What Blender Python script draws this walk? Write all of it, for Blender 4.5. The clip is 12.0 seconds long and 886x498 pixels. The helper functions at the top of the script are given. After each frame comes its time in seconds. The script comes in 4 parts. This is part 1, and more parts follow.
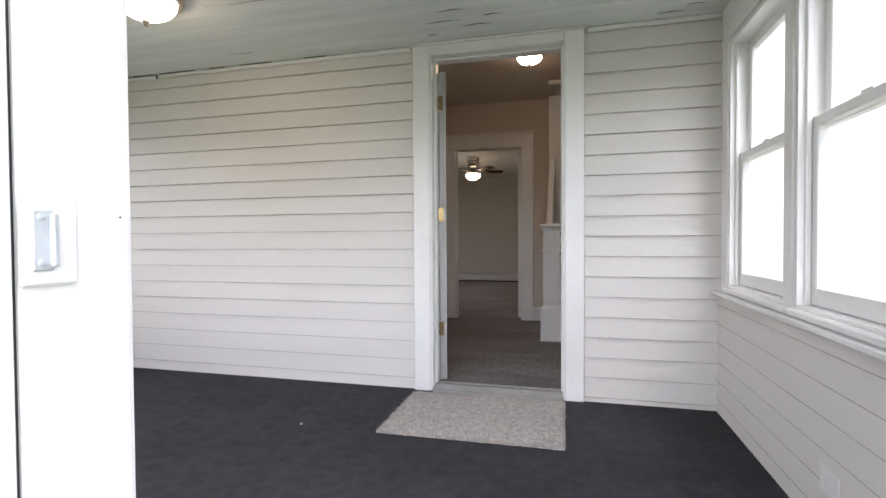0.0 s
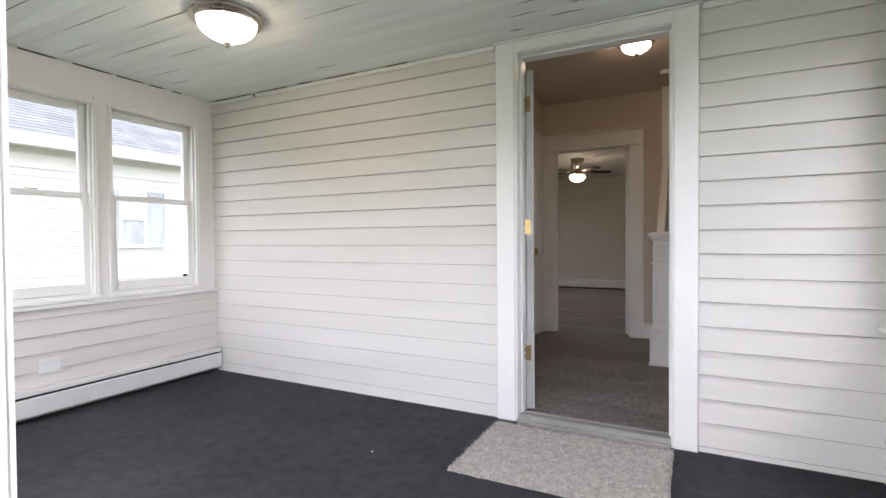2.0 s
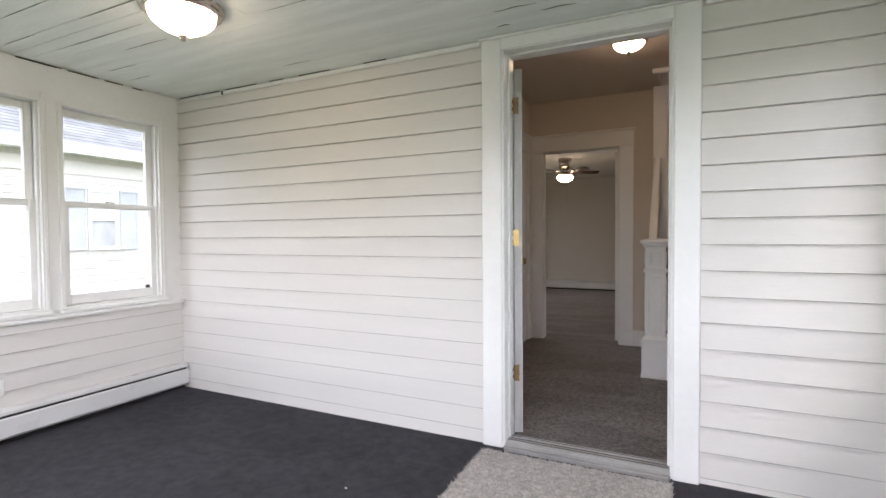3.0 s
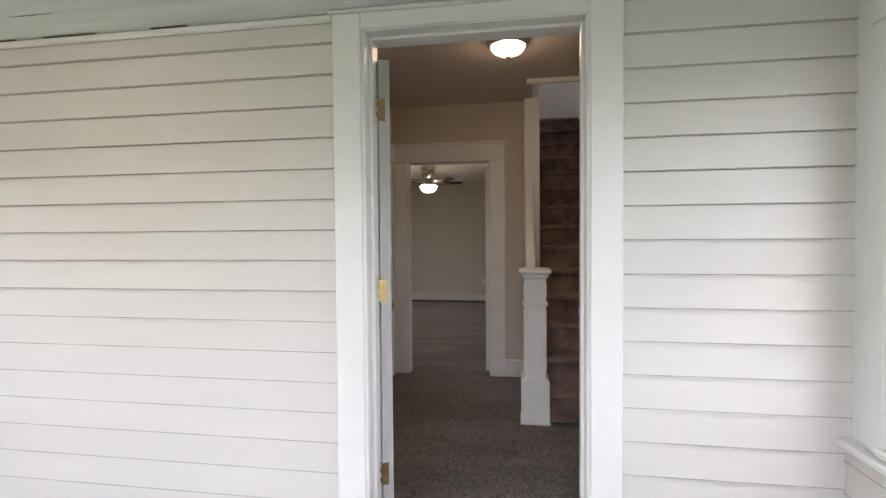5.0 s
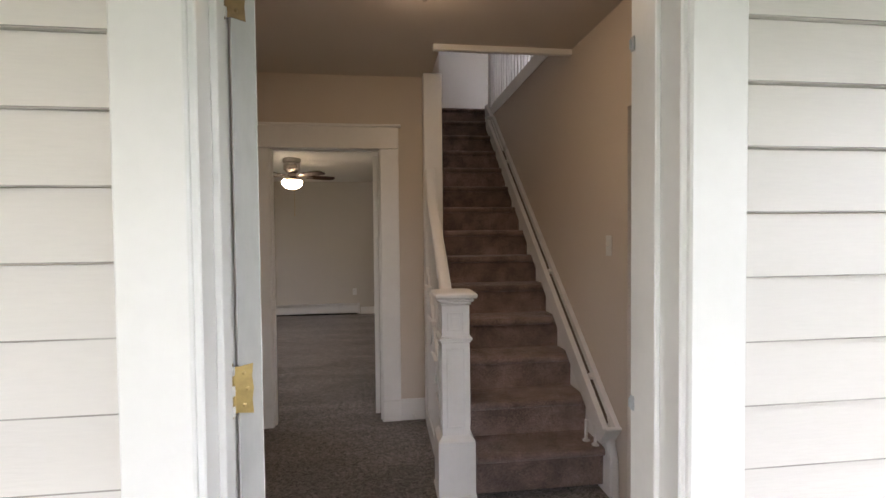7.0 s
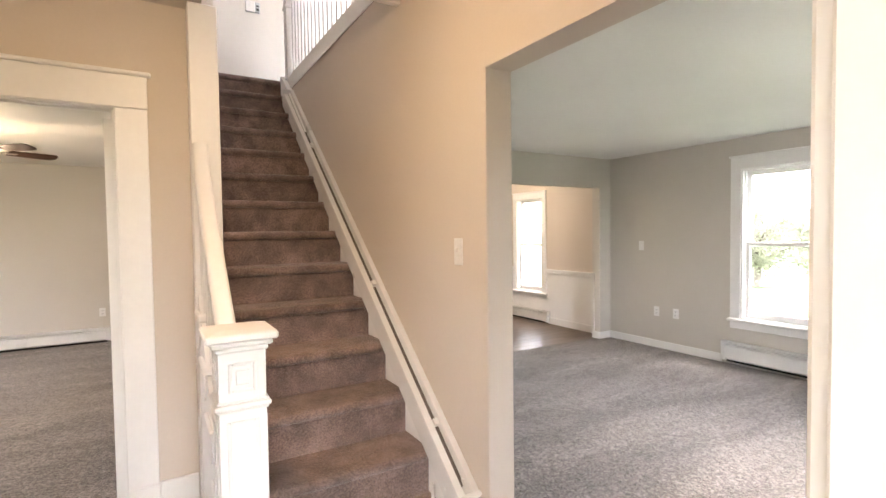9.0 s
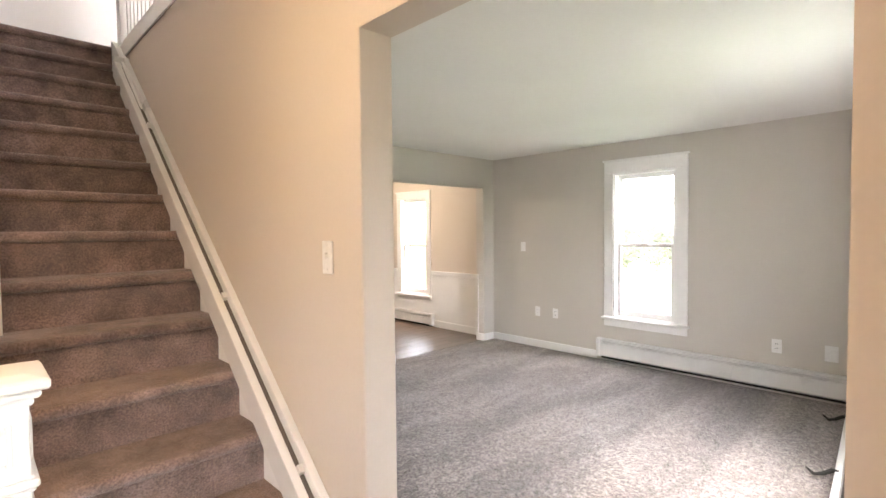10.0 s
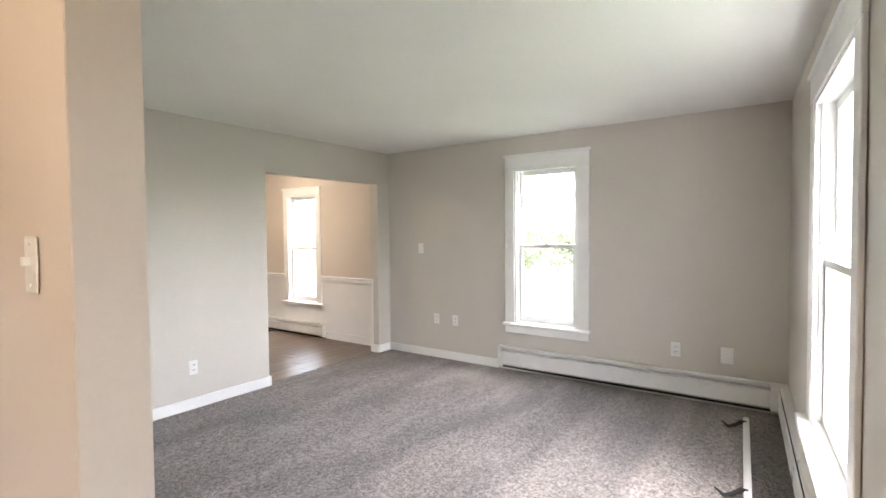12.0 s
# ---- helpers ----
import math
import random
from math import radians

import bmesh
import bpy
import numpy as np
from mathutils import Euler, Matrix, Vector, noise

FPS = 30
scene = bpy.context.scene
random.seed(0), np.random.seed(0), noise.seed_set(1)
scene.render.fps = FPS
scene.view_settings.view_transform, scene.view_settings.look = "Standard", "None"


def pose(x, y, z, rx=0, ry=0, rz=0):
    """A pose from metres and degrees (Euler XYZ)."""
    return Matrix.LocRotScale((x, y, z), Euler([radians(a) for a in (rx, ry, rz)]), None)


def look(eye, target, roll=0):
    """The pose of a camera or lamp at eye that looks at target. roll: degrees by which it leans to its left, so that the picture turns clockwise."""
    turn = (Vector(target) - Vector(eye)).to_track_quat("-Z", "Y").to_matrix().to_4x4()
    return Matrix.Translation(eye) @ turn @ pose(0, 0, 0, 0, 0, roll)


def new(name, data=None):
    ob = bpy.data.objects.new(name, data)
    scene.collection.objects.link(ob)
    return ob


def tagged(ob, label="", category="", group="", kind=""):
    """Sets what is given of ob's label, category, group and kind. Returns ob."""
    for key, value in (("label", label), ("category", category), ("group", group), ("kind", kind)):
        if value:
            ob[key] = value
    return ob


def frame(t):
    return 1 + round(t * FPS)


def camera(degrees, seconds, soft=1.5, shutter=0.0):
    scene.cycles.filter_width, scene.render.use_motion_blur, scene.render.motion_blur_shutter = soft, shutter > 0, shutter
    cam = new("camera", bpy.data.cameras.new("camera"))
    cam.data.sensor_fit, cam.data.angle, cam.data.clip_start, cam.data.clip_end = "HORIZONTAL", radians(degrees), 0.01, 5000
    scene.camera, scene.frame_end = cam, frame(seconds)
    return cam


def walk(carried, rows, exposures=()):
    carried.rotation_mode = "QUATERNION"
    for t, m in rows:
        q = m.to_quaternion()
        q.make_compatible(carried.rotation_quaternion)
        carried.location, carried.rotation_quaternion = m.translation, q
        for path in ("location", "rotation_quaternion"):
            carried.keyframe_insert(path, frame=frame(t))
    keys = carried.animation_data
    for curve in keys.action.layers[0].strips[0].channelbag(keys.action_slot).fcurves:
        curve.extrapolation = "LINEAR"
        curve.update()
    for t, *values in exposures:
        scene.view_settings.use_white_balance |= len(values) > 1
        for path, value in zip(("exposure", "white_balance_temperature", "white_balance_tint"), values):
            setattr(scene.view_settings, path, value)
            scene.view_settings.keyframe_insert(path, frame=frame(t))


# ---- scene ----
cam = camera(84.6, 12.0)
PATH = [
    (0, (0.166, 0.066, 0.956), (-0.338, 2.001, 0.914), -0.34),
    (0.5, (0.178, 0.128, 0.985), (-0.479, 2.016, 0.951), -0.52),
    (1, (0.209, 0.225, 0.977), (-0.619, 2.044, 0.94), -0.44),
    (1.5, (0.217, 0.292, 0.985), (-0.667, 2.087, 0.944), -0.42),
    (2, (0.226, 0.347, 1.041), (-0.69, 2.125, 1.004), -0.42),
    (2.5, (0.207, 0.408, 1.094), (-0.715, 2.183, 1.049), -0.44),
    (3, (0.152, 0.551, 1.128), (-0.714, 2.353, 1.075), -0.42),
    (3.5, (0.107, 0.706, 1.215), (-0.619, 2.569, 1.166), -0.52),
    (3.7, (0.097, 0.75, 1.238), (-0.581, 2.631, 1.19), -0.42),
    (5.5, (-0.209, 1.487, 1.371), (-0.384, 3.479, 1.307), -0.40),
    (6, (-0.302, 1.712, 1.396), (-0.353, 3.711, 1.329), -0.20),
    (6.5, (-0.353, 1.959, 1.399), (-0.283, 3.957, 1.329), -0.30),
    (6.7, (-0.393, 2.063, 1.401), (-0.251, 4.056, 1.334), -0.40),
    (8.3, (-0.364, 2.765, 1.391), (0.377, 4.623, 1.333), -0.82),
    (8.5, (-0.337, 2.848, 1.397), (0.48, 4.671, 1.332), -0.80),
    (9, (-0.245, 3.03, 1.411), (0.778, 4.748, 1.341), -0.75),
    (9.5, (-0.144, 3.16, 1.415), (1.05, 4.763, 1.348), -0.75),
    (10, (-0.015, 3.302, 1.412), (1.382, 4.732, 1.339), -0.55),
    (10.5, (0.107, 3.444, 1.415), (1.694, 4.659, 1.345), -0.50),
    (11, (0.243, 3.508, 1.403), (1.878, 4.657, 1.333), -0.65),
    (11.5, (0.411, 3.537, 1.386), (2.051, 4.681, 1.316), -0.60),
    (12, (0.534, 3.537, 1.382), (2.17, 4.687, 1.317), -0.55),
]
EXPOSURES = [(0.0, 2.40, 6380, 17), (1.5, 2.58, 6380, 17), (3.5, 2.66, 6430, 17), (6.6, 2.76, 6520, 17), (8.3, 4.62, 6750, 15), (9.0, 4.84, 6750, 15), (9.5, 5.0, 6720, 15), (10.0, 5.06, 6700, 15), (10.5, 5.0, 6680, 15), (11.5, 4.9, 6520, 15), (12.0, 4.86, 6420, 14)]
walk(cam, [(t, look(eye, target, roll)) for t, eye, target, roll in PATH], EXPOSURES)

# ---- light ----
world = bpy.data.worlds.new("overcast_sky")
scene.world = world
world.use_nodes = True
wn = world.node_tree
bg = wn.nodes["Background"]
sky = wn.nodes.new("ShaderNodeTexSky")
sky.sky_type = "NISHITA"
sky.sun_disc = False
sky.sun_elevation, sky.sun_rotation = radians(62), radians(165)
sky.dust_density, sky.air_density, sky.ozone_density = 1.0, 1.0, 1.5
soften = wn.nodes.new("ShaderNodeHueSaturation")
soften.inputs["Saturation"].default_value = 0.3
wn.links.new(sky.outputs[0], soften.inputs["Color"])
wn.links.new(soften.outputs[0], bg.inputs[0])
bg.inputs[1].default_value = 0.15

sun = new("sun", bpy.data.lights.new("sun", "SUN"))
sun.data.energy, sun.data.angle, sun.data.color = 0.5, radians(60), (1.0, 0.97, 0.92)
sun.matrix_world = look((0, 0, 22), (-3.0, 11.2, 0))


# ---- materials ----
def nodes_of(name):
    m = bpy.data.materials.new(name)
    m.use_nodes = True
    return m, m.node_tree.nodes, m.node_tree.links, m.node_tree.nodes["Principled BSDF"]


def surface(name, col, rough=0.5, metal=0.0, var=0.05, scale=1.5, grain=60.0, bump=0.1, stretch=(1, 1, 1),
            second=None, spread=(0.4, 0.65), each=0.0, sheen=0.0, spec=0.5, fine=0.05, depth=0.01):
    """A painted, woven or polished surface: broad patches, fine grain and relief."""
    m, n, l, p = nodes_of(name)
    tc = n.new("ShaderNodeTexCoord")
    mp = n.new("ShaderNodeMapping")
    mp.inputs["Scale"].default_value = stretch
    l.new(tc.outputs["Object"], mp.inputs[0])
    big, small = n.new("ShaderNodeTexNoise"), n.new("ShaderNodeTexNoise")
    big.inputs["Scale"].default_value, big.inputs["Detail"].default_value = scale, 4
    small.inputs["Scale"].default_value, small.inputs["Detail"].default_value = grain, 3
    l.new(mp.outputs[0], big.inputs["Vector"])
    l.new(mp.outputs[0], small.inputs["Vector"])
    ramp = n.new("ShaderNodeValToRGB")
    ramp.color_ramp.elements[0].position, ramp.color_ramp.elements[1].position = spread
    other = second or [c * (1 - 2 * var) for c in col]
    ramp.color_ramp.elements[0].color = (*other, 1)
    ramp.color_ramp.elements[1].color = (*col, 1)
    l.new(big.outputs[0], ramp.inputs[0])
    bright = n.new("ShaderNodeMapRange")
    bright.inputs["From Min"].default_value, bright.inputs["From Max"].default_value = 0.3, 0.7
    bright.inputs["To Min"].default_value, bright.inputs["To Max"].default_value = 1 - fine, 1 + fine
    l.new(small.outputs[0], bright.inputs["Value"])
    hsv = n.new("ShaderNodeHueSaturation")
    l.new(ramp.outputs[0], hsv.inputs["Color"])
    if each:
        info = n.new("ShaderNodeObjectInfo")
        er = n.new("ShaderNodeMapRange")
        er.inputs["To Min"].default_value, er.inputs["To Max"].default_value = 1 - each, 1 + each
        l.new(info.outputs["Random"], er.inputs["Value"])
        mul = n.new("ShaderNodeMath")
        mul.operation = "MULTIPLY"
        l.new(er.outputs[0], mul.inputs[0])
        l.new(bright.outputs[0], mul.inputs[1])
        l.new(mul.outputs[0], hsv.inputs["Value"])
    else:
        l.new(bright.outputs[0], hsv.inputs["Value"])
    l.new(hsv.outputs[0], p.inputs["Base Color"])
    rr = n.new("ShaderNodeMapRange")
    rr.inputs["To Min"].default_value, rr.inputs["To Max"].default_value = max(0, rough - 0.08), min(1, rough + 0.08)
    l.new(big.outputs[0], rr.inputs["Value"])
    l.new(rr.outputs[0], p.inputs["Roughness"])
    p.inputs["Metallic"].default_value = metal
    p.inputs["Specular IOR Level"].default_value = spec
    if sheen:
        p.inputs["Sheen Weight"].default_value = sheen
        p.inputs["Sheen Roughness"].default_value = 0.6
    if bump:
        b = n.new("ShaderNodeBump")
        b.inputs["Strength"].default_value, b.inputs["Distance"].default_value = bump, depth
        l.new(small.outputs[0], b.inputs["Height"])
        l.new(b.outputs[0], p.inputs["Normal"])
    return m


def carpet(name, col, dark, pile, streak, contrast, clumps=0.2, clump_size=36.0):
    """Cut pile: tufts in two tones, brushed bands left by a vacuum."""
    m, n, l, p = nodes_of(name)
    tc = n.new("ShaderNodeTexCoord")
    tuft = n.new("ShaderNodeTexNoise")
    tuft.inputs["Scale"].default_value, tuft.inputs["Detail"].default_value = pile, 5
    tuft.inputs["Roughness"].default_value = 0.75
    l.new(tc.outputs["Object"], tuft.inputs["Vector"])
    mp = n.new("ShaderNodeMapping")
    mp.inputs["Scale"].default_value = (0.4, 1.5, 1)
    mp.inputs["Rotation"].default_value = (0, 0, radians(streak))
    l.new(tc.outputs["Object"], mp.inputs[0])
    band = n.new("ShaderNodeTexNoise")
    band.inputs["Scale"].default_value, band.inputs["Detail"].default_value = 2.0, 2
    band.inputs["Distortion"].default_value = 0.6
    l.new(mp.outputs[0], band.inputs["Vector"])
    clump = n.new("ShaderNodeTexNoise")
    clump.inputs["Scale"].default_value, clump.inputs["Detail"].default_value = clump_size, 5
    l.new(tc.outputs["Object"], clump.inputs["Vector"])
    ramp = n.new("ShaderNodeValToRGB")
    ramp.color_ramp.elements[0].position, ramp.color_ramp.elements[1].position = 0.38, 0.66
    ramp.color_ramp.elements[0].color, ramp.color_ramp.elements[1].color = (*dark, 1), (*col, 1)
    l.new(tuft.outputs[0], ramp.inputs[0])
    r1 = n.new("ShaderNodeMapRange")
    r1.inputs["From Min"].default_value, r1.inputs["From Max"].default_value = 0.35, 0.65
    r1.inputs["To Min"].default_value, r1.inputs["To Max"].default_value = 1 - contrast, 1 + contrast
    l.new(band.outputs[0], r1.inputs["Value"])
    r2 = n.new("ShaderNodeMapRange")
    r2.inputs["From Min"].default_value, r2.inputs["From Max"].default_value = 0.3, 0.7
    r2.inputs["To Min"].default_value, r2.inputs["To Max"].default_value = 1 - clumps, 1 + clumps
    l.new(clump.outputs[0], r2.inputs["Value"])
    mul = n.new("ShaderNodeMath")
    mul.operation = "MULTIPLY"
    l.new(r1.outputs[0], mul.inputs[0])
    l.new(r2.outputs[0], mul.inputs[1])
    hsv = n.new("ShaderNodeHueSaturation")
    l.new(ramp.outputs[0], hsv.inputs["Color"])
    l.new(mul.outputs[0], hsv.inputs["Value"])
    l.new(hsv.outputs[0], p.inputs["Base Color"])
    p.inputs["Roughness"].default_value = 0.95
    p.inputs["Specular IOR Level"].default_value = 0.15
    p.inputs["Sheen Weight"].default_value = 0.3
    b = n.new("ShaderNodeBump")
    b.inputs["Strength"].default_value, b.inputs["Distance"].default_value = 0.8, 0.012
    l.new(tuft.outputs[0], b.inputs["Height"])
    l.new(b.outputs[0], p.inputs["Normal"])
    return m


def ribbed(name, col):
    """Indoor-outdoor carpet: fine ribs and a little lint."""
    m, n, l, p = nodes_of(name)
    tc = n.new("ShaderNodeTexCoord")
    wave = n.new("ShaderNodeTexWave")
    wave.bands_direction = "X"
    wave.inputs["Scale"].default_value = 42
    wave.inputs["Distortion"].default_value = 1.2
    wave.inputs["Detail"].default_value = 2
    l.new(tc.outputs["Object"], wave.inputs["Vector"])
    big, fine = n.new("ShaderNodeTexNoise"), n.new("ShaderNodeTexNoise")
    big.inputs["Scale"].default_value, fine.inputs["Scale"].default_value = 2.2, 160
    big.inputs["Detail"].default_value = 5
    for t in (big, fine):
        l.new(tc.outputs["Object"], t.inputs["Vector"])
    add = n.new("ShaderNodeMath")
    l.new(wave.outputs[1], add.inputs[0])
    l.new(fine.outputs[0], add.inputs[1])
    r = n.new("ShaderNodeMapRange")
    r.inputs["From Min"].default_value, r.inputs["From Max"].default_value = 0.3, 1.7
    r.inputs["To Min"].default_value, r.inputs["To Max"].default_value = 0.7, 1.35
    l.new(add.outputs[0], r.inputs["Value"])
    r2 = n.new("ShaderNodeMapRange")
    r2.inputs["From Min"].default_value, r2.inputs["From Max"].default_value = 0.3, 0.7
    r2.inputs["To Min"].default_value, r2.inputs["To Max"].default_value = 0.85, 1.2
    l.new(big.outputs[0], r2.inputs["Value"])
    mot = n.new("ShaderNodeTexNoise")
    mot.inputs["Scale"].default_value, mot.inputs["Detail"].default_value, mot.inputs["Roughness"].default_value = 16, 6, 0.7
    l.new(tc.outputs["Object"], mot.inputs["Vector"])
    r3 = n.new("ShaderNodeMapRange")
    r3.inputs["From Min"].default_value, r3.inputs["From Max"].default_value = 0.35, 0.65
    r3.inputs["To Min"].default_value, r3.inputs["To Max"].default_value = 0.8, 1.2
    l.new(mot.outputs[0], r3.inputs["Value"])
    pre = n.new("ShaderNodeMath")
    pre.operation = "MULTIPLY"
    l.new(r2.outputs[0], pre.inputs[0])
    l.new(r3.outputs[0], pre.inputs[1])
    mul = n.new("ShaderNodeMath")
    mul.operation = "MULTIPLY"
    l.new(r.outputs[0], mul.inputs[0])
    l.new(pre.outputs[0], mul.inputs[1])
    hsv = n.new("ShaderNodeHueSaturation")
    hsv.inputs["Color"].default_value = (*col, 1)
    l.new(mul.outputs[0], hsv.inputs["Value"])
    l.new(hsv.outputs[0], p.inputs["Base Color"])
    p.inputs["Roughness"].default_value = 0.95
    p.inputs["Specular IOR Level"].default_value = 0.2
    b = n.new("ShaderNodeBump")
    b.inputs["Strength"].default_value, b.inputs["Distance"].default_value = 0.5, 0.004
    l.new(add.outputs[0], b.inputs["Height"])
    l.new(b.outputs[0], p.inputs["Normal"])
    return m


def glowing(name, col, strength):
    m, n, l, p = nodes_of(name)
    p.inputs["Base Color"].default_value = (0.9, 0.88, 0.82, 1)
    p.inputs["Roughness"].default_value = 0.3
    p.inputs["Emission Color"].default_value = (*col, 1)
    p.inputs["Emission Strength"].default_value = strength
    return m


def clear_glass(name):
    m, n, l, p = nodes_of(name)
    p.inputs["Base Color"].default_value = (1, 1, 1, 1)
    p.inputs["Roughness"].default_value = 0.0
    p.inputs["Transmission Weight"].default_value = 1.0
    p.inputs["IOR"].default_value = 1.02
    return m


M_SIDING = surface("siding_paint", (0.745, 0.71, 0.672), 0.5, var=0.02, scale=1.2, grain=40, bump=0.06, stretch=(0.6, 0.6, 6), each=0.012, fine=0.015)
M_LAPSHADE = surface("lap_shade_line", (0.49, 0.46, 0.42), 0.7, var=0.2, scale=5, grain=60, bump=0.1)
M_WHITE = surface("white_trim_paint", (0.87, 0.86, 0.84), 0.35, var=0.02, scale=3, grain=35, bump=0.05, fine=0.012)
M_PORCHCEIL = surface("old_ceiling_paint", (0.85, 0.885, 0.85), 0.55, var=0.05, scale=2.0, grain=55, bump=0.25, stretch=(0.5, 5, 1), fine=0.03)
M_DARKCRACK = surface("bare_wood_in_crack", (0.10, 0.085, 0.07), 0.9, var=0.2, grain=80, bump=0.3)
M_PORCHFLOOR = ribbed("charcoal_ribbed_carpet", (0.044, 0.0445, 0.050))
M_CARPET = carpet("taupe_cut_pile_carpet", (0.37, 0.315, 0.287), (0.042, 0.034, 0.030), 74, 33, 0.25, 0.24, 34)
M_STAIRCARPET = carpet("brown_stair_carpet", (0.345, 0.24, 0.203), (0.145, 0.10, 0.086), 130, 0, 0.22, 0.34, 9)
M_RUG = carpet("grey_shag", (0.66, 0.615, 0.565), (0.34, 0.31, 0.28), 90, 10, 0.05)
M_BEIGE = surface("beige_wall_paint", (0.67, 0.592, 0.514), 0.65, var=0.015, scale=1.0, grain=90, bump=0.08, fine=0.012, depth=0.004)
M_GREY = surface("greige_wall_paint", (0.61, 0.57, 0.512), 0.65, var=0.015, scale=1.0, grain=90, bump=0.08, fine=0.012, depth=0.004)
M_CEIL = surface("flat_ceiling_paint", (0.83, 0.82, 0.79), 0.8, var=0.015, scale=1.2, grain=70, bump=0.12, fine=0.012, depth=0.004)
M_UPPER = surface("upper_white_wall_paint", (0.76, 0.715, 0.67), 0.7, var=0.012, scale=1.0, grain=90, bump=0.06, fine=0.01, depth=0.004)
# ceiling paint darkened for the hall: its dim light is put into the colour
M_HALLCEIL = surface("dimmed_hall_ceiling_paint", (0.62, 0.56, 0.50), 0.7, var=0.015, scale=1.2, grain=70, bump=0.12, fine=0.012, depth=0.004)
M_NICKEL = surface("brushed_nickel", (0.52, 0.47, 0.42), 0.28, 1.0, var=0.05, scale=6, grain=120, bump=0.03)
M_BRASS = surface("worn_brass", (0.62, 0.45, 0.20), 0.35, 1.0, var=0.12, scale=20, grain=120, bump=0.05)
M_STEEL = surface("dull_zinc", (0.58, 0.61, 0.63), 0.5, 0.35, var=0.05, scale=10, grain=120, bump=0.05)
M_DARK = surface("dark_gap", (0.03, 0.028, 0.026), 0.8, var=0.1, grain=60, bump=0.1)
M_ENAMEL = surface("white_enamel", (0.80, 0.79, 0.77), 0.3, var=0.03, scale=4, grain=30, bump=0.03, fine=0.01)
M_PLASTIC = surface("white_plastic", (0.82, 0.81, 0.79), 0.35, var=0.01, scale=5, grain=60, bump=0.0)
M_BLADE = surface("dark_walnut_blade", (0.036, 0.014, 0.008), 0.6, spec=0.25, var=0.15, scale=6, grain=60, bump=0.05, stretch=(1, 6, 1))
M_PLANK = surface("brown_vinyl_plank", (0.17, 0.12, 0.085), 0.35, var=0.12, scale=2.5, grain=30, bump=0.08, stretch=(0.8, 8, 1), each=0.18)
M_ALUM = surface("aluminium_sill", (0.47, 0.465, 0.455), 0.38, 0.5, var=0.06, scale=8, grain=80, bump=0.05)
M_SLOT = surface("tan_recess", (0.13, 0.108, 0.092), 0.6, var=0.1, grain=60, bump=0.1)
M_BRONZE = surface("tarnished_bronze", (0.30, 0.20, 0.10), 0.4, 0.9, var=0.15, scale=20, grain=120, bump=0.05)
M_SILLGREY = surface("weathered_grey_sill", (0.40, 0.395, 0.385), 0.55, var=0.12, scale=6, grain=60, bump=0.15, stretch=(0.4, 4, 1))
M_SHUTTER = surface("blue_grey_shutter_paint", (0.58, 0.61, 0.63), 0.6, var=0.05, scale=3, grain=30, bump=0.05)
M_DOOREDGE = surface("dull_grey_edge_paint", (0.50, 0.495, 0.48), 0.5, var=0.06, scale=5, grain=50, bump=0.1, stretch=(1, 1, 0.3))
M_GRASS = surface("lawn", (0.10, 0.142, 0.055), 0.9, var=0.2, scale=0.6, grain=25, bump=0.6, depth=0.04)
M_CONCRETE = surface("concrete", (0.42, 0.41, 0.39), 0.85, var=0.08, scale=2, grain=60, bump=0.3)
M_NBSIDE = surface("neighbour_siding", (0.80, 0.77, 0.74), 0.6, var=0.03, scale=1, grain=20, bump=0.05)
M_SHINGLE = surface("grey_asphalt_shingle", (0.215, 0.228, 0.232), 0.9, var=0.1, scale=3, grain=60, bump=0.5, each=0.1)
M_LEAF = surface("tree_leaves", (0.11, 0.12, 0.07), 0.6, var=0.2, scale=3, grain=20, bump=0.2, each=0.2)
leaf_nodes, leaf_links = M_LEAF.node_tree.nodes, M_LEAF.node_tree.links
see_through = leaf_nodes.new("ShaderNodeBsdfTranslucent")
see_through.inputs["Color"].default_value = (0.40, 0.405, 0.32, 1)
leaf_mix = leaf_nodes.new("ShaderNodeMixShader")
leaf_mix.inputs[0].default_value = 0.55
leaf_links.new(leaf_nodes["Principled BSDF"].outputs[0], leaf_mix.inputs[1])
leaf_links.new(see_through.outputs[0], leaf_mix.inputs[2])
leaf_links.new(leaf_mix.outputs[0], leaf_nodes["Material Output"].inputs[0])
M_BARK = surface("bark", (0.26, 0.23, 0.19), 0.9, var=0.2, scale=5, grain=30, bump=0.7, stretch=(1, 1, 0.3))
M_GLASS = clear_glass("window_glass")
M_GLOW = glowing("lit_frosted_glass", (1.0, 0.80, 0.56), 3.6)
M_GLOW_HALL = glowing("lit_hall_glass", (1.0, 0.72, 0.45), 5.6)
M_GLOW_DINING = glowing("lit_dining_glass", (1.0, 0.82, 0.62), 6.0)
M_GLOW_FAN = glowing("lit_fan_glass", (1.0, 0.78, 0.52), 6.0)
M_NBGLASS = surface("far_window_glass", (0.55, 0.57, 0.58), 0.1, var=0.1, scale=2, grain=5, bump=0.0)


# ---- builders ----
def box(bm, x0, x1, y0, y1, z0, z1, bevel=0.0, segs=1):
    r = bmesh.ops.create_cube(bm, size=1.0)
    for v in r["verts"]:
        v.co = ((x0 + x1) / 2 + v.co.x * (x1 - x0), (y0 + y1) / 2 + v.co.y * (y1 - y0), (z0 + z1) / 2 + v.co.z * (z1 - z0))
    if bevel:
        es = list({e for v in r["verts"] for e in v.link_edges})
        bmesh.ops.bevel(bm, geom=es, offset=bevel, segments=segs, affect="EDGES", profile=0.5)
    return bm


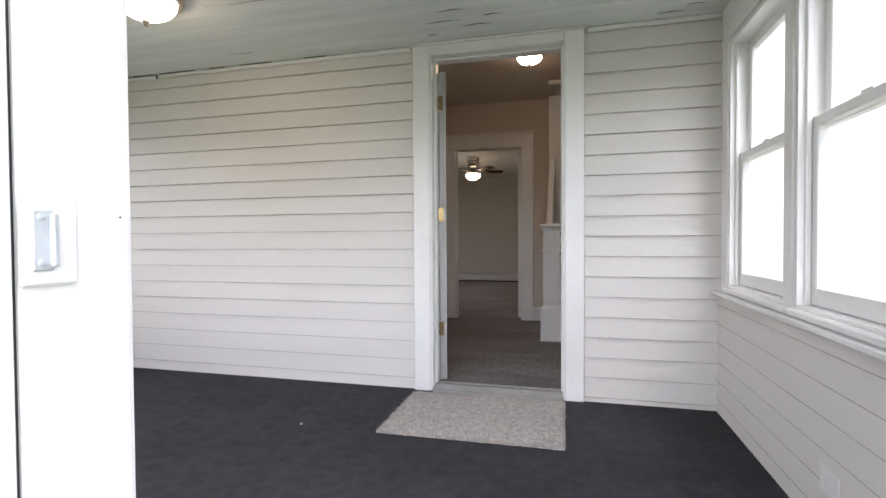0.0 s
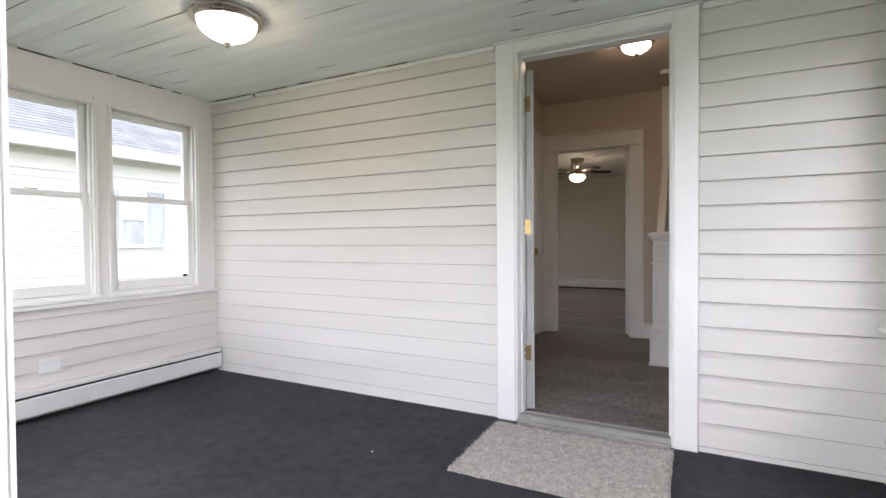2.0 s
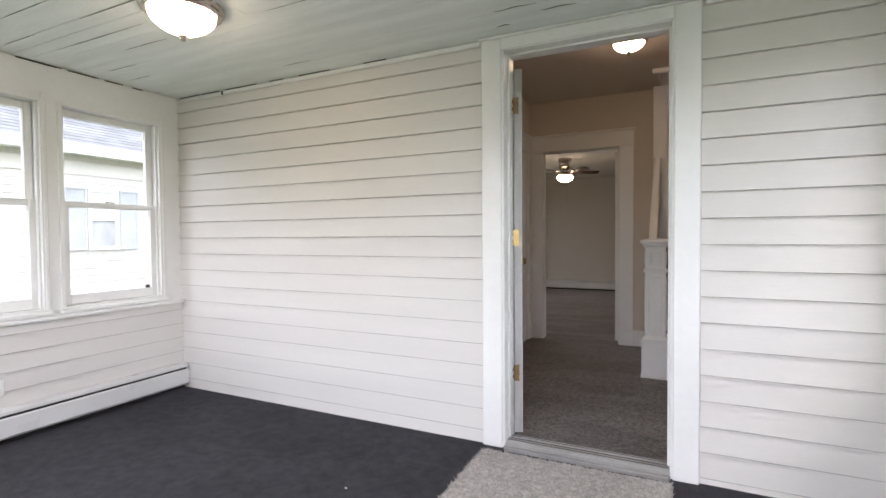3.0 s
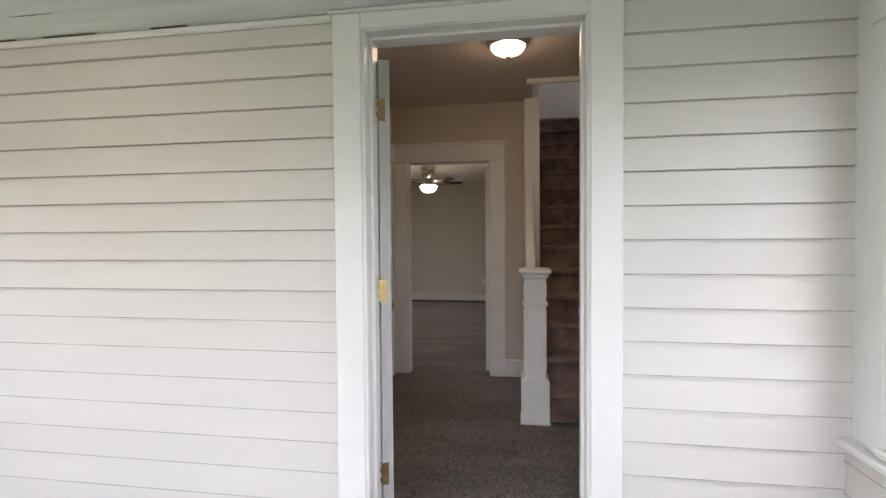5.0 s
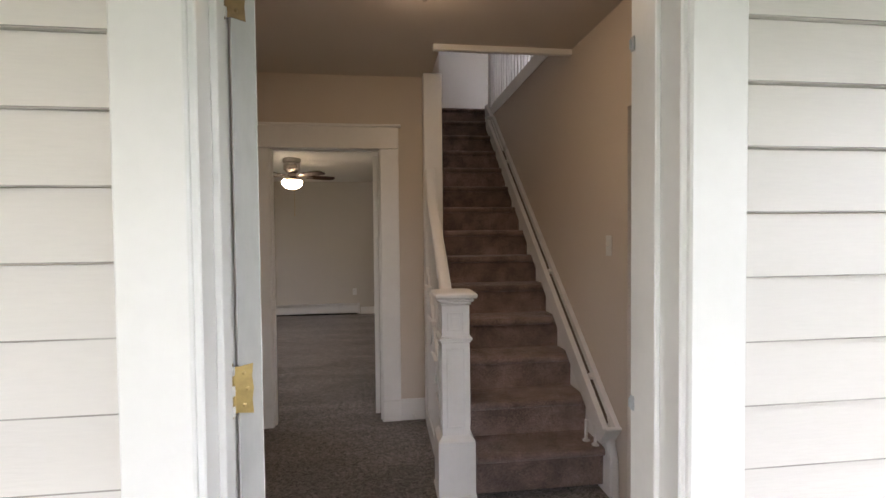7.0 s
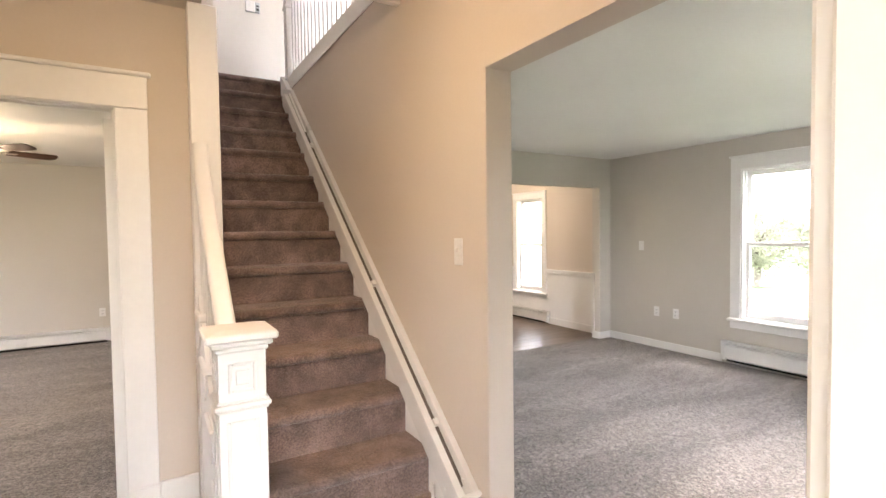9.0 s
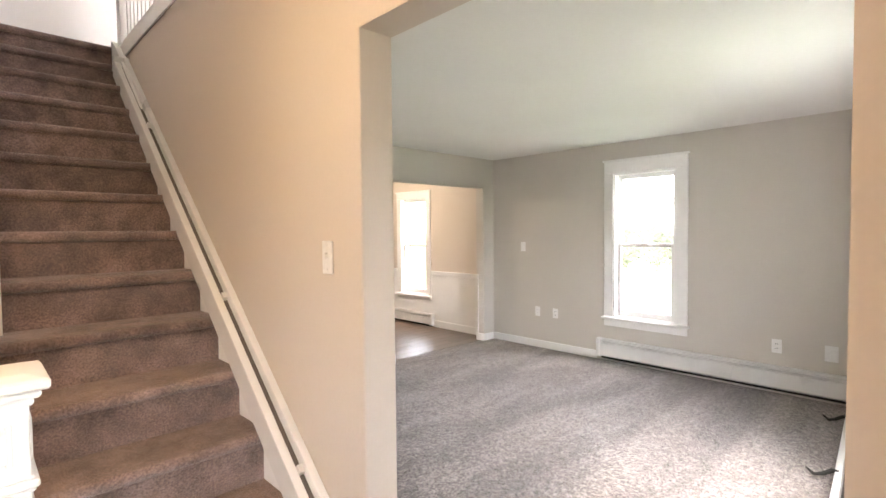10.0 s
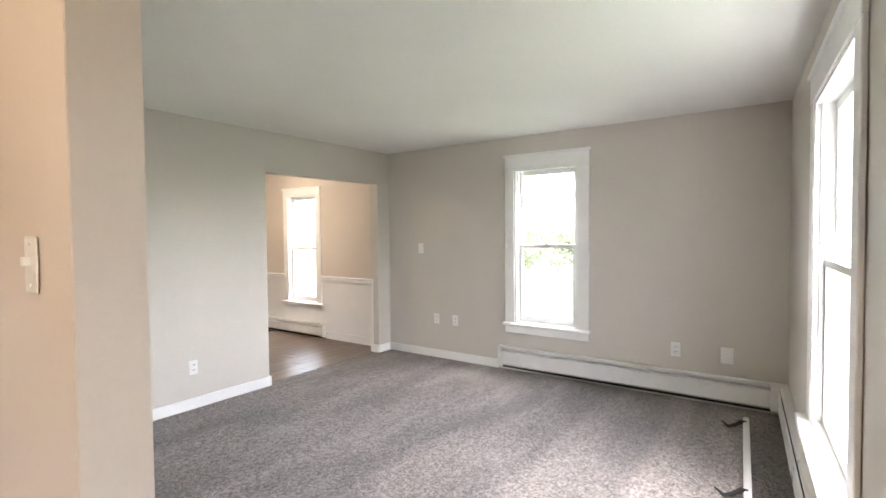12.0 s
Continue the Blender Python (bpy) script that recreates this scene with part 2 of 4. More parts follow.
def boxes(*many, bevel=0.0):
    bm = bmesh.new()
    for b in many:
        box(bm, *b, bevel=bevel)
    return bm


def extrude_profile(pts, a0, a1, axis="x"):
    """A closed outline swept along an axis. axis x: pts are (y, z); axis y: pts are (x, z); axis z: pts are (x, y)."""
    bm = bmesh.new()

    def at(a, p):
        return (a, p[0], p[1]) if axis == "x" else (p[0], a, p[1]) if axis == "y" else (p[0], p[1], a)
    lo, hi = [bm.verts.new(at(a0, p)) for p in pts], [bm.verts.new(at(a1, p)) for p in pts]
    bm.faces.new(lo)
    bm.faces.new(hi[::-1])
    for i in range(len(pts)):
        j = (i + 1) % len(pts)
        bm.faces.new((lo[j], lo[i], hi[i], hi[j]))
    bmesh.ops.recalc_face_normals(bm, faces=bm.faces)
    return bm


def lathe(profile, segs=32):
    """Radius and height pairs turned about z."""
    bm = bmesh.new()
    rings = []
    for r, z in profile:
        if r < 1e-5:
            rings.append([bm.verts.new((0, 0, z))])
        else:
            rings.append([bm.verts.new((r * math.cos(2 * math.pi * i / segs), r * math.sin(2 * math.pi * i / segs), z)) for i in range(segs)])
    for a, b in zip(rings, rings[1:]):
        for i in range(segs):
            j = (i + 1) % segs
            if len(a) == 1 and len(b) == 1:
                continue
            if len(a) == 1:
                bm.faces.new((a[0], b[i], b[j]))
            elif len(b) == 1:
                bm.faces.new((a[i], a[j], b[0]))
            else:
                bm.faces.new((a[i], a[j], b[j], b[i]))
    bmesh.ops.recalc_face_normals(bm, faces=bm.faces)
    return bm


def tube(points, radius, segs=8):
    """A round bar along points."""
    bm = bmesh.new()
    rings = []
    for k, p in enumerate(points):
        p = Vector(p)
        d = (Vector(points[min(k + 1, len(points) - 1)]) - Vector(points[max(k - 1, 0)])).normalized()
        side = d.cross(Vector((0, 0, 1)))
        side = side.normalized() if side.length > 1e-3 else Vector((1, 0, 0))
        up = side.cross(d).normalized()
        rad = radius[k] if isinstance(radius, (list, tuple)) else radius
        rings.append([bm.verts.new(p + rad * (math.cos(2 * math.pi * i / segs) * side + math.sin(2 * math.pi * i / segs) * up)) for i in range(segs)])
    for a, b in zip(rings, rings[1:]):
        for i in range(segs):
            j = (i + 1) % segs
            bm.faces.new((a[i], a[j], b[j], b[i]))
    bm.faces.new(rings[0])
    bm.faces.new(rings[-1])
    bmesh.ops.recalc_face_normals(bm, faces=bm.faces)
    return bm


def mesh_of(name, bm, material, smooth=False):
    me = bpy.data.meshes.new(name)
    bm.to_mesh(me)
    bm.free()
    me.materials.append(material)
    if smooth:
        me.shade_smooth()
        me.set_sharp_from_angle(angle=radians(35))
    return me


def part(name, bm, material, parent, label="", smooth=False, m=None):
    ob = new(name, mesh_of(name, bm, material, smooth))
    ob.parent = parent
    if m is not None:
        ob.matrix_basis = m
    if label:
        ob["label"] = label
    return ob


def thing(name, m, label, category, group="", kind=""):
    ob = new(name)
    ob.empty_display_size = 0.1
    ob.matrix_basis = m
    return tagged(ob, label, category, group, kind)


def solid(name, bm, material, label, category, kind="structure", smooth=False, m=None):
    ob = new(name, mesh_of(name, bm, material, smooth))
    if m is not None:
        ob.matrix_basis = m
    return tagged(ob, label, category, kind=kind)


def wall_mesh(axis, a0, a1, u0, u1, z0, z1, holes=()):
    """A wall of thickness a0..a1 across the axis, from u0 to u1, with openings (u0, u1, z0, z1) cut through it."""
    us = sorted({u0, u1, *[h[0] for h in holes], *[h[1] for h in holes]})
    zs = sorted({z0, z1, *[h[2] for h in holes], *[h[3] for h in holes]})
    us, zs = [u for u in us if u0 <= u <= u1], [z for z in zs if z0 <= z <= z1]

    def full(i, j):
        if not (0 <= i < len(us) - 1 and 0 <= j < len(zs) - 1):
            return False
        u, z = (us[i] + us[i + 1]) / 2, (zs[j] + zs[j + 1]) / 2
        return not any(h[0] < u < h[1] and h[2] < z < h[3] for h in holes)
    bm = bmesh.new()
    made = {}

    def v(a, u, z):
        if (a, u, z) not in made:
            made[a, u, z] = bm.verts.new((a, u, z) if axis == "x" else (u, a, z))
        return made[a, u, z]
    for i in range(len(us) - 1):
        for j in range(len(zs) - 1):
            if not full(i, j):
                continue
            a, b, c, d = us[i], us[i + 1], zs[j], zs[j + 1]
            for s in (a0, a1):
                bm.faces.new((v(s, a, c), v(s, b, c), v(s, b, d), v(s, a, d)))
            for di, dj, p, q in ((-1, 0, (a, c), (a, d)), (1, 0, (b, c), (b, d)), (0, -1, (a, c), (b, c)), (0, 1, (a, d), (b, d))):
                if not full(i + di, j + dj):
                    bm.faces.new((v(a0, *p), v(a0, *q), v(a1, *q), v(a1, *p)))
    bmesh.ops.recalc_face_normals(bm, faces=bm.faces)
    return bm


def clapboards(parent, axis, face, out, u0, u1, z0, z1, step, phase, thick=0.021):
    """Lapped boards on a wall: each one thicker at its lower edge. out: the side to which they stand proud."""
    z = phase - math.ceil((phase - z0) / step) * step
    k = 0
    while z < z1 - 0.004:
        lo, hi = max(z, z0), min(z + step, z1)
        if hi - lo > 0.012:
            b, t = face + out * thick, face + out * 0.008
            w = 0.0012 * math.sin(7.3 * k + u0)
            top = hi - 0.0016 if hi < z1 else hi
            pts = [(face, lo), (b, lo + w), (b - out * 0.0004, lo + 0.0026 + w), (t, top), (face, top)]
            bm = extrude_profile(pts, u0, u1, "x" if axis == "y" else "y")
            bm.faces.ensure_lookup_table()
            # lower lip coloured darker: the shade line under each lap is painted in
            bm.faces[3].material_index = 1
            part("clapboard", bm, M_SIDING, parent).data.materials.append(M_LAPSHADE)
        z += step
        k += 1


def bar_frame(u0, u1, z0, z1, w, y0, y1, bottom=None, top=None):
    b, t = bottom or w, top or w
    return boxes((u0, u0 + w, y0, y1, z0, z1), (u1 - w, u1, y0, y1, z0, z1),
                 (u0 + w, u1 - w, y0, y1, z0, z0 + b), (u0 + w, u1 - w, y0, y1, z1 - t, z1), bevel=0.003)


def window(name, m, u0, u1, z0, z1, label, wall=0.14, casing=0.11, head=0.16, meet=0.5, apron=0.09, stile=0.045, stool=0.05, cap=True):
    """A double-hung window. Its own y points out of doors, y = 0 is the inner wall face."""
    w = thing(name, m, label, "window", kind="structure")
    if casing:
        part("window_frame", boxes((u0 - casing, u0, -0.02, -0.002, z0, z1), (u1, u1 + casing, -0.02, -0.002, z0, z1),
                                   (u0 - casing, u1 + casing, -0.022, -0.002, z1, z1 + head), bevel=0.004), M_WHITE, w)
        if cap:
            part("head_cap", boxes((u0 - casing - 0.015, u1 + casing + 0.015, -0.035, -0.002, z1 + head, z1 + head + 0.02), bevel=0.005), M_WHITE, w)
    part("jamb_lining", boxes((u0 - 0.004, u0 + 0.018, -0.012, wall, z0, z1), (u1 - 0.018, u1 + 0.004, -0.012, wall, z0, z1),
                              (u0 + 0.018, u1 - 0.018, -0.012, wall, z1 - 0.018, z1 + 0.004), (u0 + 0.018, u1 - 0.018, -0.01, wall, z0 - 0.01, z0 + 0.012)), M_WHITE, w)
    part("stop_bead", boxes((u0 + 0.018, u0 + 0.032, 0.01, 0.028, z0 + 0.012, z1 - 0.018), (u1 - 0.032, u1 - 0.018, 0.01, 0.028, z0 + 0.012, z1 - 0.018), bevel=0.003), M_WHITE, w)
    part("window_sill", boxes((u0 - casing - 0.02, u1 + casing + 0.02, -stool, 0.03, z0 - 0.03, z0 - 0.002), bevel=0.007), M_WHITE, w)
    if apron:
        part("apron", boxes((u0 - casing, u1 + casing, -0.018, -0.002, z0 - 0.03 - apron, z0 - 0.031), bevel=0.004), M_WHITE, w)
    a0, a1, b0, b1 = u0 + 0.02, u1 - 0.02, z0 + 0.014, z1 - 0.02
    mid = b0 + meet * (b1 - b0)
    lower = part("lower_sash", bar_frame(a0, a1, b0, mid + 0.018, stile, 0.03, 0.062, bottom=stile * 1.4, top=0.036), M_WHITE, w)
    part("pane", boxes((a0 + stile - 0.004, a1 - stile + 0.004, 0.045, 0.048, b0 + stile * 1.4 - 0.004, mid - 0.014)), M_GLASS, lower).visible_shadow = False
    upper = part("upper_sash", bar_frame(a0, a1, mid - 0.018, b1, stile, 0.068, 0.1, bottom=0.036), M_WHITE, w)
    part("pane", boxes((a0 + stile - 0.004, a1 - stile + 0.004, 0.083, 0.086, mid + 0.014, b1 - stile + 0.004)), M_GLASS, upper).visible_shadow = False
    part("sash_lock", boxes(((a0 + a1) / 2 - 0.03, (a0 + a1) / 2 + 0.03, 0.034, 0.058, mid + 0.018, mid + 0.03), bevel=0.004), M_WHITE, w)
    return w


def heater(name, m, length, label, left_cap=True, right_cap=True, h=0.2, shut=True):
    """A hot-water baseboard: runs along its own x, its back at y = 0, and stands out to -y."""
    t = thing(name, m, label, "baseboard heater", "baseboard heaters")
    part("back_panel", boxes((0, length, -0.006, -0.002, 0.02, h)), M_ENAMEL, t)
    part("hood", extrude_profile([(-0.002, h), (-0.05, h), (-0.058, h - 0.012), (-0.056, h - 0.014), (-0.048, h - 0.005), (-0.002, h - 0.005)], 0, length), M_ENAMEL, t)
    if not shut:
        part("fin_gap", boxes((0.01, length - 0.01, -0.05, -0.007, h - 0.06, h - 0.018)), M_DARK, t)
        part("lip", boxes((0.0, length, -0.0575, -0.0535, h - 0.03, h - 0.0145), bevel=0.001), M_ENAMEL, t)
    else:
        part("damper", extrude_profile([(-0.03, h - 0.019), (-0.057, h - 0.024), (-0.057, h - 0.029), (-0.03, h - 0.023)], 0.01, length - 0.01), M_ENAMEL, t)
    part("front_cover", extrude_profile([(-0.062, h - 0.042), (-0.07, h - 0.048), (-0.07, 0.045), (-0.055, 0.03), (-0.052, 0.033), (-0.066, 0.048), (-0.066, h - 0.05), (-0.06, h - 0.045)], 0, length), M_ENAMEL, t)
    part("element", boxes((0.02, length - 0.02, -0.05, -0.008, 0.05, h - 0.06)), M_DARK, t, "dark finned element")
    if left_cap:
        part("end_cap", boxes((-0.04, 0.012, -0.074, -0.002, 0.022, h + 0.004), bevel=0.006), M_ENAMEL, t)
    if right_cap:
        part("end_cap", boxes((length - 0.012, length + 0.04, -0.074, -0.002, 0.022, h + 0.004), bevel=0.006), M_ENAMEL, t)
    part("wall_flange", boxes((0, length, -0.02, -0.002, 0, 0.02)), M_DARK, t)
    return t


def plate(name, m, kind, label, category, w=0.072, h=0.115):
    """A wall plate. Its own z is up, and it stands out to -y."""
    t = thing(name, m, label, category, "wall plates")
    part("cover_plate", boxes((-w / 2, w / 2, -0.006, -0.001, -h / 2, h / 2), bevel=0.003), M_PLASTIC, t)
    if kind == "outlet":
        for z in (-0.02, 0.02):
            s = part("socket", boxes((-0.017, 0.017, -0.009, -0.004, z - 0.014, z + 0.014), bevel=0.003), M_PLASTIC, t)
            part("slot", boxes((-0.008, -0.005, -0.0095, -0.0085, z - 0.005, z + 0.006), (0.005, 0.008, -0.0095, -0.0085, z - 0.005, z + 0.006)), M_DARK, s)
    if kind == "switch":
        part("toggle", boxes((-0.005, 0.005, -0.02, -0.004, -0.002, 0.016), bevel=0.002), M_PLASTIC, t)
    for z in ((0,) if kind == "outlet" else (-0.04, 0.04)):
        part("screw", lathe([(0, 0.002), (0.003, 0.0015), (0.003, 0)], 8), M_PLASTIC, t, m=pose(0, -0.006, z, 90))
    return t


def dome_light(name, m, r, drop, label, glow):
    """A flush ceiling light: stepped metal pan, frosted bowl, finial. z = 0 is the ceiling."""
    t = thing(name, m, label, "ceiling light", "ceiling lights")
    part("pan", lathe([(0, -0.0005), (r, -0.0005), (r + 0.004, -0.008), (r + 0.002, -0.016), (r - 0.008, -0.022), (r - 0.006, -0.032), (r - 0.02, -0.04), (r - 0.03, -0.038), (0, -0.03)], 48), M_NICKEL, t, "brushed nickel pan", smooth=True)
    rb = r * 0.81
    prof = [(rb * (1 - u * u) ** 0.72, -0.036 - (drop - 0.06) * u) for u in [math.sin(i * math.pi / 20) for i in range(10)]] + [(0.0, -0.036 - (drop - 0.06))]
    part("glass_bowl", lathe(prof, 48), glow, t, "glowing frosted glass bowl", smooth=True)
    zb = -0.036 - (drop - 0.06)
    part("finial", lathe([(0, zb + 0.004), (0.018, zb + 0.003), (0.018, zb - 0.004), (0.007, zb - 0.008), (0.013, zb - 0.016), (0.008, zb - 0.025), (0, zb - 0.028)], 16), M_NICKEL, t, smooth=True)
    return t


def hinge(name, parent_m, label, metal):
    t = thing(name, parent_m, label, "hinge", "door hinges")
    part("leaf", extrude_profile([(0.0, -0.045), (0.012, -0.043), (0.036, -0.047), (0.034, -0.02), (0.0365, 0.0), (0.034, 0.022), (0.036, 0.047), (0.012, 0.043), (0.0, 0.045)], -0.002, 0.0, "y"), metal, t)
    for z in (-0.047, -0.009, 0.029):
        part("knuckle", lathe([(0, z), (0.006, z), (0.0065, z + 0.009), (0.006, z + 0.018), (0, z + 0.018)], 10), M_WHITE, t, "knuckle daubed with white paint", m=pose(-0.002, -0.006, 0))
    part("pin", lathe([(0, -0.05), (0.0035, -0.05), (0.0035, 0.05), (0, 0.053)], 8), metal, t, m=pose(-0.002, -0.006, 0))
    for z in (-0.03, 0, 0.03):
        part("screw", lathe([(0, 0.002), (0.004, 0.001), (0.004, 0)], 8), metal, t, m=pose(0.02 + 0.006 * (z == 0), -0.002, z, 90))
    return t


# ---- ground and shell ----
FZ = -0.02            # carpet level inside
PX0, PX1, PY0, PY1, PZ = -3.24, 0.965, 0.583, 3.03, 2.17     # porch
HX0, HX1, HY0, HY1, HZ = -1.335, 0.853, 3.17, 5.915, 2.585   # hall
LX0, LX1, LY0, LY1, LZ = 0.972, 4.975, 3.2, 7.45, 2.337    # living room
UZ = 2.83             # upper floor

solid("ground", boxes((-400, 400, -400, 400, -0.9, -0.6)), M_GRASS, "green lawn around the house", "ground")
step = thing("front_step", pose(0.05, 0.1, -0.6), "grey concrete step outside the porch door", "step", kind="structure")
part("slab", boxes((-0.8, 0.8, -0.9, 0.36, 0, 0.17), bevel=0.01), M_CONCRETE, step)
part("slab", boxes((-0.8, 0.8, -0.45, 0.36, 0.171, 0.34), bevel=0.01), M_CONCRETE, step)

solid("floor_porch", boxes((PX0, PX1, 0.445, PY1, -0.12, 0)), M_PORCHFLOOR, "charcoal ribbed carpet on the porch floor", "floor")
solid("floor_1", boxes((-3.3, LX1, PY1 + 0.09, 7.52, -0.14, FZ), (-3.3, 0.0, 7.52, 11.05, -0.14, FZ)), M_CARPET, "taupe cut pile carpet", "floor")
dining_floor = solid("floor_2", boxes((LX0, LX1, 7.521, 11.2, -0.14, FZ - 0.016)), M_DARK, "brown wood plank floor of the dining room", "floor")

# porch walls
w_house = solid("wall_front", wall_mesh("y", PY1, HY0, -3.38, 1.1, -0.1, 2.9, [(-0.70, 0.155, -0.1, 2.12)]), M_BEIGE, "house wall with pale lapped siding on the porch side", "wall")
w_pl = solid("wall_porch_left", wall_mesh("x", -3.38, PX0, 0.445, PY1, -0.1, 2.3, [(1.48, 2.14, 0.70, 1.96), (2.22, 2.87, 0.70, 1.96)]), M_WHITE, "white painted porch wall with lapped siding below the windows", "wall")
w_pr = solid("wall_porch_right", wall_mesh("x", PX1, 1.1, 0.445, PY1, -0.1, 2.3, [(1.42, 2.09, 0.70, 1.95), (2.17, 2.85, 0.70, 1.95)]), M_WHITE, "white painted porch wall with lapped siding below the windows", "wall")
solid("wall_porch_front", wall_mesh("y", 0.445, PY0, PX0, PX1, -0.1, 2.3, [(-0.43, 0.53, -0.1, 2.1), (-3.0, -1.95, 0.5, 1.72), (-1.85, -0.7, 0.5, 1.72)]), M_WHITE, "white painted outer porch wall", "wall")

# porch ceiling: painted boards running along the house, some joints open
bm = bmesh.new()
rng = random.Random(4)
y = PY0
while y < PY1:
    wd = min(0.083, PY1 - y)
    x = PX0 + 0.004
    while x < PX1:
        ln = min(rng.uniform(1.2, 2.9), PX1 - x)
        dz = rng.uniform(-0.0008, 0.0008)
        g0 = rng.choice((0.0004, 0.0005, 0.0006, 0.0012))
        box(bm, x + 0.0006, x + ln - 0.0006, y + g0, y + wd - 0.0006, PZ + dz, PZ + 0.018)
        x += ln
    y += 0.083
solid("ceiling_porch", bm, M_PORCHCEIL, "weathered pale green-grey painted board ceiling of the porch", "ceiling")
solid("ceiling_porch_deck", boxes((-3.38, 1.1, 0.445, PY1, PZ + 0.02, PZ + 0.1)), M_DARKCRACK, "dark boards above the porch ceiling", "ceiling")

# flaked paint on the ceiling boards
flakes = thing("peeling_paint", pose(-0.5, 2.3, PZ), "dark bare strips where ceiling paint has peeled", "paint flake")
for fx, fy, ln in ((-0.62, 2.72, 0.2), (-0.42, 2.80, 0.16), (-0.66, 2.88, 0.07), (-0.3, 2.70, 0.12), (-0.52, 2.60, 0.16), (0.62, 2.93, 0.14), (0.75, 2.86, 0.1)):
    bm = bmesh.new()
    top, bot = [], []
    for i in range(9):
        u = i / 8
        w = 0.006 * math.sin(math.pi * min(max(u, 0.04), 0.96)) * rng.uniform(0.3, 1.0)
        top.append((fx + 0.5 + u * ln, fy - 2.3 + w + 0.004 * math.sin(9 * u)))
        bot.append((fx + 0.5 + u * ln, fy - 2.3 - w + 0.004 * math.sin(9 * u)))
    bm = extrude_profile(top + bot[::-1], -0.003, -0.0022, "z")
    part("flake", bm, M_DARKCRACK, flakes)
for fx, fy, ln in ((-2.95, 1.52, 0.5), (-2.3, 1.60, 0.35), (-2.75, 1.77, 0.55), (-3.1, 1.93, 0.3), (-2.4, 1.93, 0.5), (-2.95, 2.09, 0.75), (-2.2, 1.27, 0.6), (-2.9, 1.35, 0.4),
                   (-2.6, 2.26, 0.35), (-3.05, 2.42, 0.3), (-1.2, 1.77, 0.5), (-1.55, 2.26, 0.4), (-0.9, 1.52, 0.3), (-3.1, 2.59, 0.2), (-2.0, 2.84, 0.2)):
    fy = PY0 + 0.083 * round((fy - PY0) / 0.083)
    top, bot = [], []
    for i in range(13):
        u = i / 12
        w = 0.0028 * math.sin(math.pi * min(max(u, 0.03), 0.97)) * rng.uniform(0.15, 1.0)
        top.append((fx + 0.5 + u * ln, fy - 2.3 + w))
        bot.append((fx + 0.5 + u * ln, fy - 2.3 - w))
    part("open_joint", extrude_profile(top + bot[::-1], -0.0028, -0.002, "z"), M_DARKCRACK, flakes)
crack = thing("wall_top_crack", pose(PX0, 1.9, PZ), "dark broken gap between porch wall and ceiling", "crack")
for cy, ln in ((1.45, 0.12), (1.74, 0.17), (2.02, 0.2), (2.28, 0.16), (2.5, 0.1), (2.68, 0.06)):
    part("gap", boxes((0.001, 0.009, cy - 1.9, cy - 1.9 + ln, -0.008, -0.0025), (0.001, 0.005, cy - 1.9 + ln * 0.8, cy - 1.9 + ln * 1.15, -0.006, -0.0024)), M_DARKCRACK, crack)

for cx, ln in ((-3.19, 0.2), (-2.96, 0.18), (-2.72, 0.3), (-2.3, 0.12), (-2.05, 0.25), (-1.55, 0.16)):
    part("gap", boxes((cx - PX0, cx - PX0 + ln, 1.101, 1.109, -0.0045, -0.0021)), M_DARKCRACK, crack)
part("gap", boxes((0.482, 0.495, 1.102, 1.113, -0.03, -0.008)), M_DARKCRACK, crack)

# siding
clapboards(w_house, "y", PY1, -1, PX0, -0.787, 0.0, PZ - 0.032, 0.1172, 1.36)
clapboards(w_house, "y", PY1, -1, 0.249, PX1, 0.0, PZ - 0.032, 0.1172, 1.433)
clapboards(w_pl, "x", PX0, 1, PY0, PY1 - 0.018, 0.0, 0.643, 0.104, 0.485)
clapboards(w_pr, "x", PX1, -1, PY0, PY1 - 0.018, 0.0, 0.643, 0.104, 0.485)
solid("trim_porch", boxes((PX0, -2.757, PY1 - 0.026, PY1 - 0.002, PZ - 0.031, PZ - 0.006), (-2.748, -0.80, PY1 - 0.026, PY1 - 0.002, PZ - 0.03, PZ - 0.004), (0.262, PX1, PY1 - 0.026, PY1 - 0.002, PZ - 0.03, PZ - 0.004), bevel=0.006), M_WHITE, "thin white moulding under the porch ceiling", "trim")
solid("trim_sill_left", boxes((PX0 + 0.001, PX0 + 0.05, PY0, PY1 - 0.02, 0.645, 0.668), bevel=0.005), M_WHITE, "white window ledge along the porch wall", "trim")
solid("trim_sill_right", boxes((PX1 - 0.05, PX1 - 0.001, PY0, PY1 - 0.02, 0.645, 0.668), bevel=0.005), M_WHITE, "white window ledge along the porch wall", "trim")

